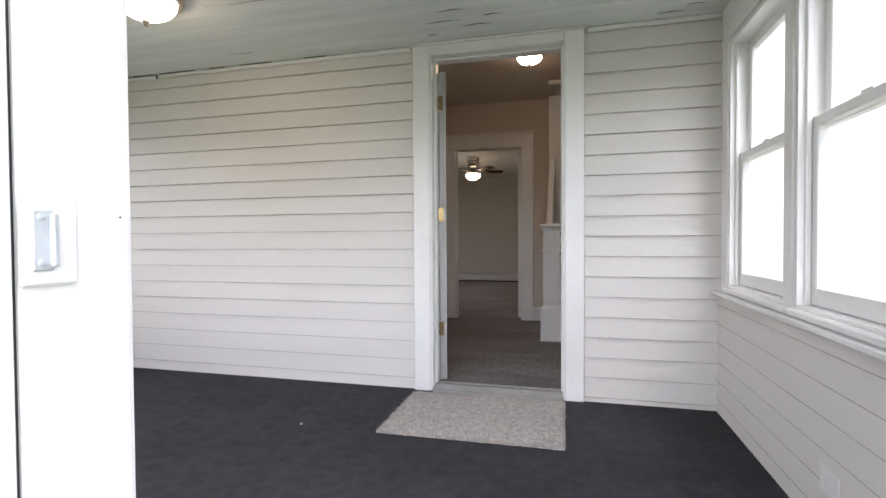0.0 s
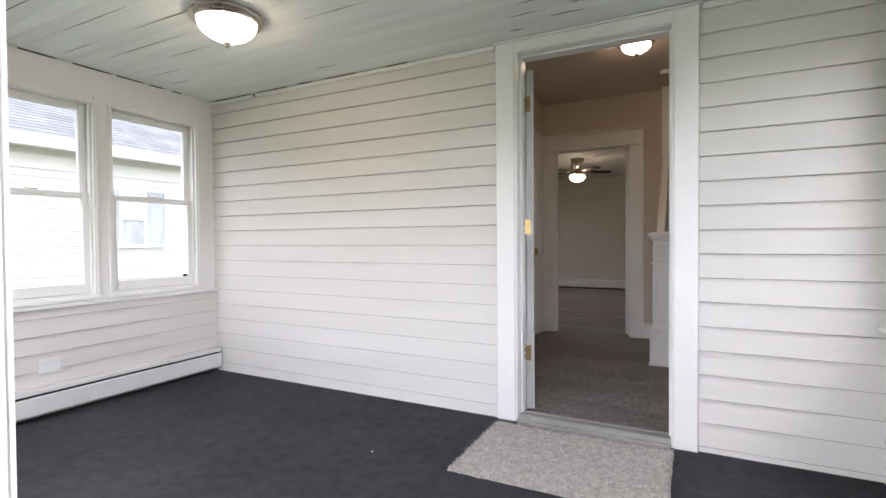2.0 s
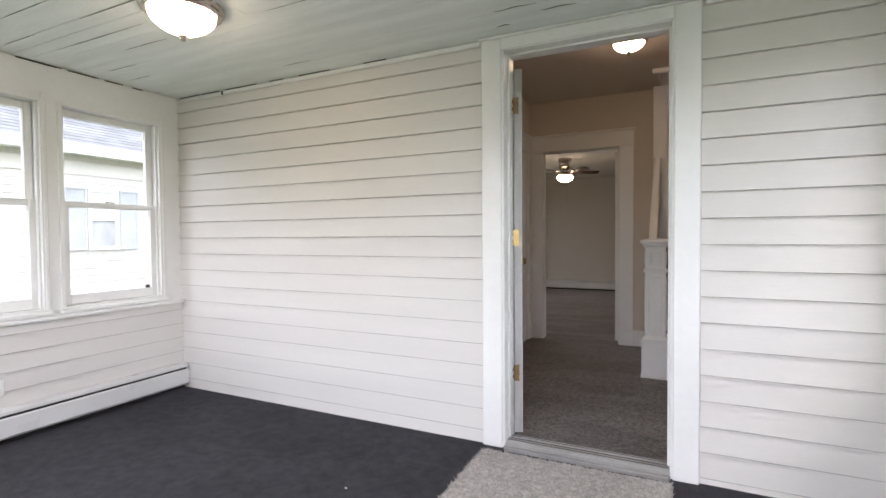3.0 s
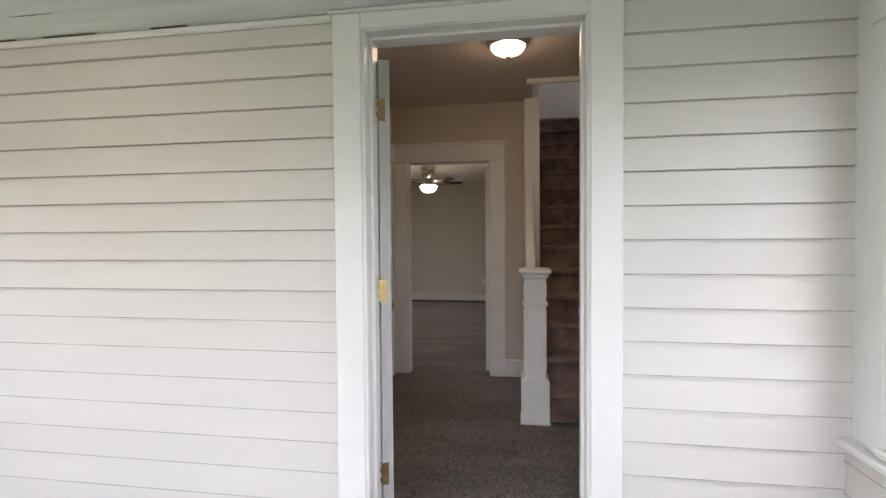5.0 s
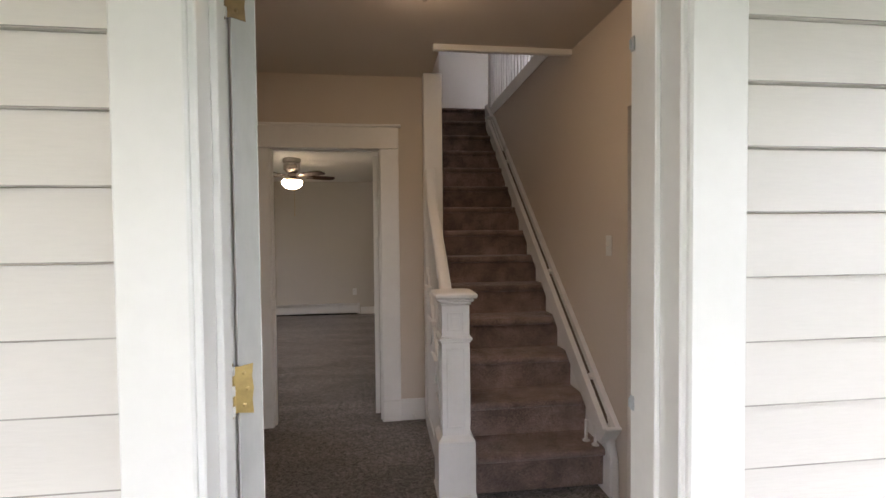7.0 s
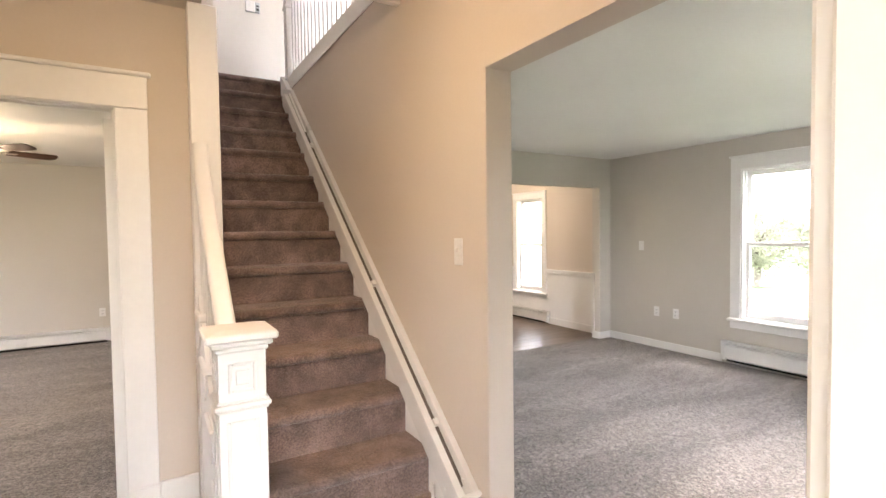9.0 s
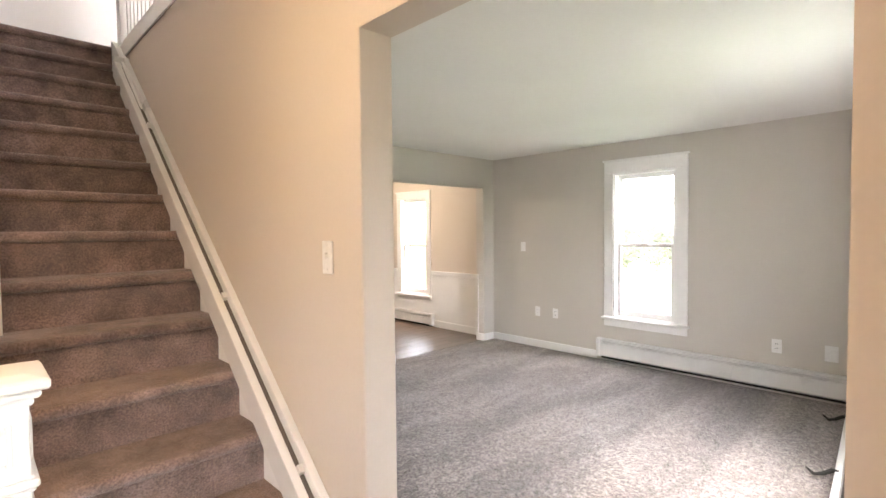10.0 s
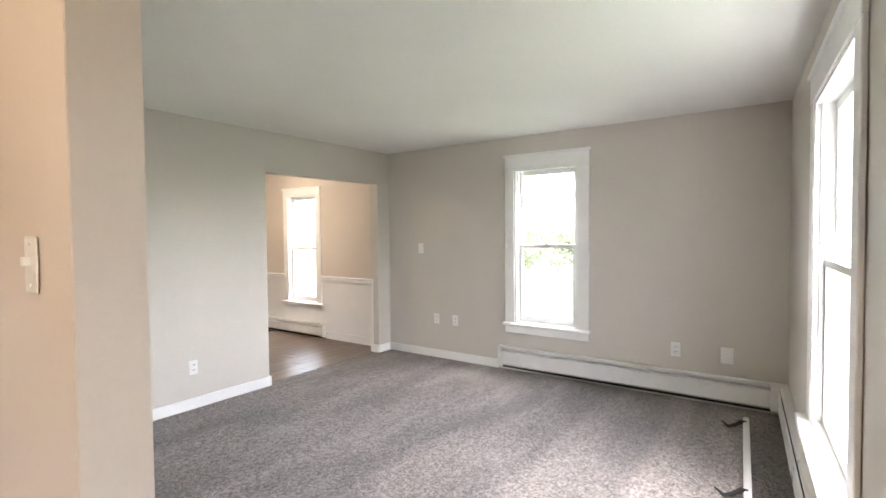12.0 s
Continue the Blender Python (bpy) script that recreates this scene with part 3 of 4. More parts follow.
PW = "white painted double-hung porch window"
window("window_1", pose(PX0, 0, 0, rz=90), 1.48, 2.14, 0.70, 1.96, PW, casing=0, apron=0, meet=0.515, stool=0.035)
window("window_2", pose(PX0, 0, 0, rz=90), 2.22, 2.87, 0.70, 1.96, PW, casing=0, apron=0, meet=0.515, stool=0.035)
window("window_3", pose(PX1, 0, 0, rz=-90), -2.09, -1.42, 0.70, 1.95, PW, casing=0, apron=0, meet=0.53, stool=0.035)
window("window_4", pose(PX1, 0, 0, rz=-90), -2.85, -2.17, 0.70, 1.95, PW, casing=0, apron=0, meet=0.53, stool=0.035)
solid("trim_mullions", boxes((PX0 + 0.001, PX0 + 0.014, 2.13, 2.155, 0.70, 2.0), (PX0 + 0.001, PX0 + 0.014, 2.868, 2.89, 0.70, 2.0),
                             (PX1 - 0.018, PX1 - 0.001, 2.10, 2.16, 0.67, 1.96), (PX1 - 0.018, PX1 - 0.001, 2.851, 2.93, 0.67, 1.96),
                             (PX1 - 0.018, PX1 - 0.001, 1.3, 2.93, 1.961, 2.06), bevel=0.004), M_WHITE, "white window trim boards", "trim")

# outer porch door opening, with the strike on its jamb
jamb = thing("door_frame_1", pose(-0.397, 0.512, 0), "white painted porch door jamb with chipped edges", "door frame", kind="structure")
part("jamb_board", boxes((-0.03, 0.0, -0.062, 0.072, -0.02, 2.08), bevel=0.003), M_WHITE, jamb)
part("outer_stop", boxes((-0.03, 0.008, -0.12, -0.072, -0.02, 2.08), bevel=0.003), M_WHITE, jamb)
part("weather_gap", boxes((-0.03, -0.006, -0.0725, -0.0615, -0.02, 2.08)), M_DARK, jamb)
part("jamb_board", boxes((0.9, 0.93, -0.07, 0.072, -0.02, 2.08), bevel=0.003), M_WHITE, jamb)
part("head_board", boxes((0.0, 0.9, -0.07, 0.072, 2.05, 2.08), bevel=0.003), M_WHITE, jamb)
part("inner_casing", boxes((-0.1, -0.004, 0.0725, 0.078, 0.0, 2.14), (-0.1, 1.0, 0.0725, 0.078, 2.141, 2.16)), M_WHITE, jamb)
strike = thing("strike_plate", pose(-0.397, 0.479, 0.95), "grey zinc door strike on a white block", "strike plate")
part("block", boxes((0.0005, 0.008, -0.032, 0.03, -0.043, 0.055), bevel=0.003), M_WHITE, strike)
part("keeper", boxes((0.0082, 0.012, -0.023, 0.0, -0.026, 0.04), (0.0121, 0.02, -0.007, 0.0, -0.022, 0.036), bevel=0.0015), M_STEEL, strike)
for z in (-0.018, 0.032):
    part("screw", lathe([(0, 0.003), (0.004, 0.002), (0.0045, 0)], 10), M_STEEL, strike, m=pose(0.012, -0.014, z, 0, 90))
solid("trim_bolt_hole", lathe([(0, 0.0006), (0.0015, 0.0004), (0.0015, 0)], 10), M_DARK, "small dark hole in the jamb", "hole", m=pose(-0.397, 0.571, 0.986, 0, 90))

# front door
fd = thing("door_frame_2", pose(-0.27, PY1, 0), "white painted front door casing and jambs", "door frame", kind="structure")
part("casing_board", boxes((-0.517, -0.408, -0.042, 0.0, 0.0, 2.155), bevel=0.004), M_WHITE, fd)
part("casing_board", boxes((0.408, 0.517, -0.042, 0.0, 0.0, 2.155), bevel=0.004), M_WHITE, fd)
part("head_casing", boxes((-0.408, 0.408, -0.042, 0.0, 2.096, 2.155), bevel=0.004), M_WHITE, fd)
part("head_cap", boxes((-0.53, 0.53, -0.055, 0.0, 2.1555, PZ - 0.003), bevel=0.004), M_WHITE, fd)
part("jamb_board", boxes((-0.43, -0.397, -0.03, 0.142, 0.0, 2.12), bevel=0.003), M_WHITE, fd)
part("jamb_board", boxes((0.397, 0.425, -0.03, 0.142, 0.0, 2.12), bevel=0.003), M_WHITE, fd)
part("head_jamb", boxes((-0.397, 0.397, -0.03, 0.142, 2.092, 2.12), bevel=0.003), M_WHITE, fd)
part("stop", boxes((-0.397, -0.385, 0.03, 0.075, 0.03, 2.092), (0.385, 0.397, 0.03, 0.075, 0.03, 2.092), (-0.385, 0.385, 0.03, 0.075, 2.08, 2.092), bevel=0.002), M_WHITE, fd)
part("inner_casing", boxes((0.412, 0.52, 0.1405, 0.16, FZ, 2.104), (-0.52, -0.43, 0.1405, 0.16, FZ, 2.104), (-0.52, 0.52, 0.1405, 0.162, 2.105, 2.23), bevel=0.004), M_WHITE, fd)
th = thing("threshold", pose(-0.27, 3.06, 0), "worn aluminium and painted wood door threshold", "threshold", kind="structure")
part("sill_board", boxes((-0.40, 0.40, -0.085, 0.08, -0.1, 0.018), bevel=0.005), M_SILLGREY, th)
for ry, rz in ((-0.074, 0.0185), (-0.064, 0.0185), (-0.036, 0.031), (0.016, 0.0335), (0.05, 0.0265)):
    part("ridge", boxes((-0.395, 0.395, ry - 0.0035, ry + 0.0035, rz, rz + 0.006), bevel=0.0015), M_ALUM, th, "bright rubbed ridge")
for ry, rz in ((-0.02, 0.0313), (0.002, 0.0329), (0.033, 0.0335)):
    part("groove", boxes((-0.395, 0.395, ry - 0.003, ry + 0.003, rz, rz + 0.0012)), M_SLOT, th, "dirt-filled groove")
part("metal_strip", extrude_profile([(-0.05, 0.0185), (-0.04, 0.03), (0.03, 0.034), (0.06, 0.022), (0.06, 0.0185)], -0.396, 0.396), M_ALUM, th, "dull aluminium strip")
part("metal_strip", extrude_profile([(-0.098, 0.0), (-0.096, 0.016), (-0.086, 0.02), (-0.086, 0.0)], -0.39, 0.39), M_ALUM, th, "dull aluminium strip")
dl = thing("door_1", pose(-0.660, 3.150, 0, rz=19), "white front door standing open against the hall", "door", kind="structure")
part("leaf", boxes((0.001, 0.045, 0.0, 0.8, 0.03, 2.04), bevel=0.002), M_WHITE, dl)
part("edge_strip", boxes((0.003, 0.043, -0.0024, -0.0002, 0.032, 2.038)), M_DOOREDGE, dl, "dull grey door edge")
part("knob", lathe([(0, 0.06), (0.02, 0.058), (0.027, 0.045), (0.02, 0.03), (0.009, 0.022), (0.009, 0.006), (0.03, 0.004), (0.03, 0)], 20), M_BRASS, dl, "brass knob", True, pose(0.045, 0.735, 0.95, 0, 90))
for hz in (0.365, 1.115, 1.84):
    hinge("hinge", pose(-0.667, 3.1445, hz, rz=19), "worn brass butt hinge on the door edge" if hz == 1.115 else "tarnished bronze butt hinge on the door edge", M_BRASS if hz == 1.115 else M_BRONZE)

for kz, kh in ((1.784, 0.03), (1.045, 0.03)):
    kp = thing("door_keeper", pose(0.1245, 3.158, kz), "small dull metal keeper on the door jamb", "keeper", "door keepers")
    part("plate", boxes((-0.003, 0.0, -0.008, 0.006, -kh / 2, kh / 2), bevel=0.001), M_STEEL, kp)
    part("lip", boxes((-0.007, -0.0031, 0.001, 0.005, -kh / 3, kh / 3), bevel=0.001), M_STEEL, kp)

# hall
solid("wall_hall_left", boxes((HX0 - 0.14, HX0, HY0, HY1, FZ - 0.1, 2.9)), M_BEIGE, "beige hall wall", "wall")
solid("wall_hall_back", wall_mesh("y", HY1, HY1 + 0.12, -3.3, -0.06, FZ - 0.1, 2.9, [(-1.205, -0.37, FZ - 0.1, 2.055)]), M_BEIGE, "beige hall wall with a cased doorway", "wall")
solid("wall_stair", wall_mesh("x", HX1, LX0, HY0, 8.8, FZ - 0.1, 2.70, [(3.39, 4.548, FZ - 0.1, 2.036)]), M_BEIGE, "beige stair wall with a wide plain opening", "wall")
solid("wall_stair_left", boxes((-0.055, 0.065, HY1 - 0.004, 8.8, FZ - 0.1, 5.2)), M_BEIGE, "beige wall beside the stairs", "wall")
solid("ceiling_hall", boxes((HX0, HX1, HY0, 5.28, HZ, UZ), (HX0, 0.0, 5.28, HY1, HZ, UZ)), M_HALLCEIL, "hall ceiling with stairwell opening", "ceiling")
solid("trim_stairwell", boxes((-0.05, HX1 - 0.001, 5.255, 5.295, HZ - 0.035, HZ + 0.14), bevel=0.004), M_WHITE, "white board edging the stairwell", "trim")
solid("trim_wall_end", boxes((-0.066, 0.071, 5.80, HY1 - 0.005, FZ, HZ - 0.002), bevel=0.005), M_WHITE, "white boxed wall end beside the stairs", "trim")

hd = thing("door_frame_3", pose(-0.79, HY1, FZ), "white wide-cased doorway with a capped head", "door frame", kind="structure")
part("casing_board", boxes((-0.54, -0.402, -0.022, -0.001, 0.0, 2.06), bevel=0.004), M_WHITE, hd)
part("casing_board", boxes((0.402, 0.54, -0.022, -0.001, 0.0, 2.06), bevel=0.004), M_WHITE, hd)
part("plinth", boxes((-0.543, -0.40, -0.028, -0.001, 0.0, 0.16), (0.40, 0.543, -0.028, -0.001, 0.0, 0.16), bevel=0.004), M_WHITE, hd)
part("head_casing", boxes((-0.542, 0.542, -0.025, -0.001, 2.061, 2.22), bevel=0.003), M_WHITE, hd)
part("head_cap", boxes((-0.56, 0.56, -0.04, -0.001, 2.2205, 2.242), bevel=0.006), M_WHITE, hd)
part("jamb_board", boxes((-0.415, -0.398, -0.012, 0.13, 0.0, 2.072), (0.398, 0.415, -0.012, 0.13, 0.0, 2.072), (-0.398, 0.398, -0.012, 0.13, 2.057, 2.073)), M_WHITE, hd)
part("stop", boxes((-0.398, -0.386, 0.03, 0.06, 0.0, 2.057), (0.386, 0.398, 0.03, 0.06, 0.0, 2.057), (-0.386, 0.386, 0.03, 0.06, 2.045, 2.057)), M_WHITE, hd)
dr2 = thing("door_2", pose(-0.405, HY1 + 0.135, FZ), "white inner door standing open into the back room", "door", kind="structure")
part("leaf", boxes((-0.04, -0.003, 0.0, 0.76, 0.01, 2.03), bevel=0.002), M_WHITE, dr2)
part("hinge_leaf", boxes((-0.036, -0.006, -0.002, -0.0005, 1.78, 1.87), (-0.036, -0.006, -0.002, -0.0005, 0.2, 0.29)), M_WHITE, dr2)
solid("baseboard_1", boxes((-0.248, -0.068, HY1 - 0.02, HY1 - 0.001, FZ, FZ + 0.165), bevel=0.005), M_WHITE, "tall white baseboard in the hall", "baseboard")
solid("baseboard_2", boxes((HX0 + 0.001, HX0 + 0.02, HY0 + 0.03, 4.905, FZ, FZ + 0.165), bevel=0.005), M_WHITE, "tall white baseboard in the hall", "baseboard")
d4 = thing("door_frame_4", pose(HX0, 5.4, FZ), "white cased closet doorway in the hall", "door frame", kind="structure")
part("casing_board", boxes((0.001, 0.022, -0.49, -0.375, 0.0, 2.06), bevel=0.004), M_WHITE, d4)
part("casing_board", boxes((0.001, 0.022, 0.375, 0.475, 0.0, 2.06), bevel=0.004), M_WHITE, d4)
part("head_casing", boxes((0.001, 0.025, -0.492, 0.475, 2.061, 2.22), bevel=0.003), M_WHITE, d4)
part("head_cap", boxes((0.001, 0.04, -0.505, 0.472, 2.2205, 2.242), bevel=0.006), M_WHITE, d4)
d5 = thing("door_3", pose(HX0, 5.4, FZ), "closed white closet door in the hall", "door", kind="structure")
part("leaf", boxes((0.001, 0.010, -0.372, 0.372, 0.008, 2.057), bevel=0.002), M_WHITE, d5)
part("panel_moulding", bar_frame(-0.26, 0.26, 0.2, 0.9, 0.02, -0.016, -0.0105), M_WHITE, d5, m=pose(0, 0, 0, rz=90))
part("panel_moulding", bar_frame(-0.26, 0.26, 1.05, 1.9, 0.02, -0.016, -0.0105), M_WHITE, d5, m=pose(0, 0, 0, rz=90))
part("knob", lathe([(0, 0.05), (0.02, 0.048), (0.026, 0.036), (0.02, 0.024), (0.009, 0.018), (0.009, 0.005), (0.028, 0.003), (0.028, 0)], 18), M_BRASS, d5, "brass knob", True, pose(0.0105, -0.31, 0.95, 0, 90))
stopper = thing("door_stop", pose(-0.155, HY1 - 0.02, 0.015), "small white door stop on the baseboard", "door stop")
part("peg", lathe([(0, 0.03), (0.012, 0.028), (0.012, 0), (0, 0)], 12), M_PLASTIC, stopper, m=pose(0, 0, 0, 90))

# ---- stairs ----
SY, SZ, RUN, RISE = 4.69, 0.228, 0.2315, 0.2


def nose(k):
    return SY + RUN * (k - 1), SZ + RISE * (k - 1)


stairs = thing("staircase", pose(0.4, SY, FZ), "brown carpeted straight staircase", "staircase", kind="structure")
for k in range(1, 15):
    y0, z0 = nose(k)
    y0, z0 = y0 - SY, z0 - FZ
    back = y0 + RUN + 0.045 if k < 14 else 8.8 - SY
    low = max(0.0, z0 - RISE - 0.012)
    r = 0.02
    arc = [(y0 + r - r * math.sin(a), z0 - r - 0.004 + (r + 0.004) * math.cos(a)) for a in [i * math.pi / 6 for i in range(7)]]
    pts = [(back, low), (back, z0)] + arc + [(y0 + 0.026, z0 - 0.05), (y0 + 0.03, low)]
    xl = -0.3 if k == 1 else -0.43 if y0 + SY < 5.72 else -0.333
    part("step", extrude_profile(pts, xl, 0.41 if k < 14 else 0.452, "x"), M_STAIRCARPET, stairs, smooth=True)
bal = thing("stair_stringer", pose(-0.045, 4.95, FZ), "white panelled stair side with bracketed tread ends", "stringer", kind="structure")
b0 = 4.95


def nz(y):
    return SZ + (y - SY) * RISE / RUN - FZ


part("side_panel", extrude_profile([(0, 0), (0.85, 0), (0.85, nz(5.8) - 0.03), (0, nz(4.95) - 0.03)], -0.012, 0.012), M_WHITE, bal)
part("base_strip", boxes((-0.024, -0.0125, 0, 0.85, 0, 0.12), bevel=0.003), M_WHITE, bal)
for k in range(2, 6):
    y0, z0 = nose(k)
    y0, z0 = y0 - b0, z0 - FZ
    e = part("tread_end", boxes((-0.03, 0.016, y0 - 0.02, min(y0 + RUN + 0.01, 0.85), z0 - 0.035, z0 + 0.004), bevel=0.008), M_WHITE, bal)
    pts = [(y0 + 0.01, z0 - 0.036), (min(y0 + RUN, 0.85), z0 - 0.036), (min(y0 + RUN, 0.85), z0 - 0.07)]
    pts += [(y0 + 0.01 + 0.17 * (1 - math.sin(a)) * 1.0, z0 - 0.07 - 0.12 * math.cos(a)) for a in [i * math.pi / 14 for i in range(8)]]
    part("scroll_bracket", extrude_profile(pts, -0.022, -0.0125), M_WHITE, e)

newel = thing("newel_post", pose(-0.001, 4.838, FZ), "white square panelled newel post with moulded cap", "newel post")
part("plinth", boxes((-0.106, 0.106, -0.106, 0.106, 0, 0.02), bevel=0.004), M_WHITE, newel)
bm = boxes((-0.1, 0.1, -0.1, 0.1, 0.02, 0.31))
part("base", bm, M_WHITE, newel)
part("base_chamfer", lathe([(0.1414, 0.31), (0.108, 0.34), (0.0, 0.34)], 4), M_WHITE, newel, m=pose(0, 0, 0, 0, 0, 45))
part("shaft", boxes((-0.076, 0.076, -0.076, 0.076, 0.335, 1.05), bevel=0.003), M_WHITE, newel)
part("collar", boxes((-0.083, 0.083, -0.083, 0.083, 0.84, 0.85), (-0.09, 0.09, -0.09, 0.09, 0.851, 0.868), (-0.082, 0.082, -0.082, 0.082, 0.869, 0.878), bevel=0.004), M_WHITE, newel)
part("cap", boxes((-0.085, 0.085, -0.085, 0.085, 1.04, 1.058), (-0.098, 0.098, -0.098, 0.098, 1.059, 1.078), (-0.114, 0.114, -0.114, 0.114, 1.079, 1.105), bevel=0.006), M_WHITE, newel)
part("cap_top", lathe([(0.155, 1.105), (0.1, 1.114), (0.0, 1.116)], 4), M_WHITE, newel, m=pose(0, 0, 0, 0, 0, 45))
for q in range(4):
    rot = pose(0, 0, 0, 0, 0, 90 * q)
    part("panel_moulding", bar_frame(-0.045, 0.045, 0.905, 1.005, 0.012, -0.082, -0.0765), M_WHITE, newel, m=rot)
    part("panel_field", boxes((-0.022, 0.022, -0.0815, -0.0765, 0.93, 0.98), bevel=0.003), M_WHITE, newel, m=rot)
    part("panel_moulding", bar_frame(-0.052, 0.052, 0.38, 0.81, 0.013, -0.082, -0.0765), M_WHITE, newel, m=rot)

hr = thing("handrail", pose(-0.027, 4.93, 1.0), "white painted wooden handrail", "handrail")
sl = 0.835
bm = bmesh.new()
run = [(0.0, 0.045), (0.25, 0.045 + 0.25 * sl), (0.5, 0.045 + 0.5 * sl), (0.68, 0.045 + 0.68 * sl), (0.76, 0.06 + 0.76 * sl), (0.82, 0.085 + 0.82 * sl), (0.865, 0.135 + 0.865 * sl)]
rings = []
for k, (ry, rz) in enumerate(run):
    a, b = run[max(k - 1, 0)], run[min(k + 1, len(run) - 1)]
    d = Vector((0, b[0] - a[0], b[1] - a[1])).normalized()
    n = Vector((1, 0, 0)).cross(d)
    ring = []
    for q in range(16):
        u = 2 * math.pi * q / 16
        cu, su = math.cos(u), math.sin(u)
        wide = 0.036 * math.copysign(abs(cu) ** 0.6, cu) * (0.82 if su < -0.2 else 1.0)
        tall = 0.043 * math.copysign(abs(su) ** 0.6, su)
        ring.append(bm.verts.new(Vector((wide, ry, rz)) + n * tall))
    rings.append(ring)
for a, b in zip(rings, rings[1:]):
    for q in range(16):
        bm.faces.new((a[q], a[(q + 1) % 16], b[(q + 1) % 16], b[q]))
bm.faces.new(rings[0])
bm.faces.new(rings[-1])
bmesh.ops.recalc_face_normals(bm, faces=bm.faces)
part("rail", bm, M_WHITE, hr, smooth=True)
for i, yy in enumerate((5.05, 5.17, 5.29, 5.41, 5.53, 5.65, 5.75)):
    kz = SZ + RISE * math.floor((yy - SY) / RUN)
    top = 1.0 + (yy - 4.93) * sl + 0.004
    b = thing("baluster", pose(-0.03, yy, kz), "slender white square stair baluster", "baluster", "stair balusters")
    part("spindle", boxes((-0.013, 0.013, -0.013, 0.013, 0, top - kz), bevel=0.002), M_WHITE, b)

# stair skirt and the slotted rail on it
def nline(y):
    return SZ + (y - SY) * RISE / RUN


solid("trim_stair_skirt", extrude_profile([(4.64, FZ), (4.64, nline(4.64) - 0.02), (4.70, nline(4.7) + 0.06), (7.55, nline(7.55) + 0.08), (7.68, UZ + 0.03), (7.68, nline(7.66) - 0.3), (4.95, FZ)], 0.806, 0.852, "x"), M_WHITE, "white stair skirt board", "trim")
ang = math.degrees(math.atan(0.824))
sr = thing("stair_rail_track", pose(0.0, 4.67, 0.30) @ pose(0, 0, 0, ang), "white slotted metal track along the stair wall", "rail track")
L = 3.58
part("channel_side", boxes((0.766, 0.80, 0, L, -0.045, 0.066), bevel=0.003), M_ENAMEL, sr)
part("channel_side", boxes((0.82, 0.85, 0, L, 0.0, 0.098), bevel=0.003), M_ENAMEL, sr)
part("channel_bottom", boxes((0.8005, 0.8195, 0.0, L, 0.0, 0.02)), M_ENAMEL, sr)
part("slot", boxes((0.8005, 0.8195, 0.05, L - 0.05, 0.021, 0.058)), M_SLOT, sr, "dark slot")
part("end_plate", boxes((0.76, 0.852, -0.02, 0.0, -0.03, 0.104), bevel=0.004), M_ENAMEL, sr)
part("end_plate", boxes((0.76, 0.852, L, L + 0.015, -0.01, 0.104), bevel=0.004), M_ENAMEL, sr)
for u in (0.32, 1.2, 2.7):
    part("bracket", boxes((0.798, 0.8195, u, u + 0.03, 0.0585, 0.082)), M_ENAMEL, sr)
for fx, fy, fz in ((0.775, 4.80, 0.228), (0.80, 4.735, 0.228)):
    f = thing("rail_foot", pose(fx - 0.03, fy, fz), "small white round rail foot on the tread", "rail foot")
    part("leg", lathe([(0.009, 0.006), (0.009, 0.12), (0, 0.12)], 12), M_ENAMEL, f)
    part("pad", lathe([(0, 0.0), (0.02, 0.0), (0.02, 0.006), (0.01, 0.012), (0, 0.012)], 16), M_ENAMEL, f, smooth=True)
pp = thing("pipe_elbow", pose(0.83, 4.66, FZ), "short white pipe at the foot of the stairs", "pipe")
part("pipe", tube([(0, 0.02, 0.42), (0, 0.0, 0.27), (0.0, -0.03, 0.21), (0, -0.035, 0.0)], 0.018, 12), M_ENAMEL, pp, smooth=True)

# ---- upstairs ----
solid("floor_upper", boxes((LX0 + 0.002, 2.4, HY0, 8.8, 2.70, 2.80), (HX1, LX0 + 0.002, HY0, 8.8, 2.701, 2.80)), M_STAIRCARPET, "upper floor landing", "floor")
solid("trim_landing_fascia", boxes((HX1 - 0.012, HX1 - 0.001, 5.3, 8.79, 2.70, 2.815), bevel=0.003), M_WHITE, "white fascia board below the landing rail", "trim")
solid("wall_upper_back", boxes((0.065, 2.4, 8.8, 8.92, UZ - 0.3, 5.2)), M_UPPER, "white upstairs wall", "wall")
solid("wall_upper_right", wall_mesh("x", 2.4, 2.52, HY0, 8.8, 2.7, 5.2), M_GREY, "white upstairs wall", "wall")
solid("wall_upper_front", wall_mesh("y", 5.0, 5.12, HX0, 2.4, UZ, 5.2, [(0.95, 2.25, 3.5, 4.95)]), M_UPPER, "white upstairs wall", "wall")
solid("wall_upper_left", boxes((-0.055, 0.064, 5.12, HY1 - 0.005, UZ, 5.2)), M_UPPER, "white upstairs wall", "wall")
solid("ceiling_upper", boxes((HX0, 2.52, 5.0, 8.92, 5.2, 5.3)), M_CEIL, "upstairs ceiling", "ceiling")
lrail = thing("landing_balustrade", pose(HX1 + 0.02, 5.3, 2.801), "white landing balustrade with slim square balusters", "balustrade")
part("shoe", boxes((-0.03, 0.03, 0, 2.2, 0, 0.02), bevel=0.003), M_WHITE, lrail)
part("top_rail", boxes((-0.032, 0.032, 0, 2.2, 0.80, 0.85), bevel=0.008), M_WHITE, lrail)
for i in range(22):
    part("baluster", boxes((-0.015, 0.015, -0.015, 0.015, 0.02, 0.8)), M_WHITE, lrail, m=pose(0, 0.06 + i * 0.098, 0))
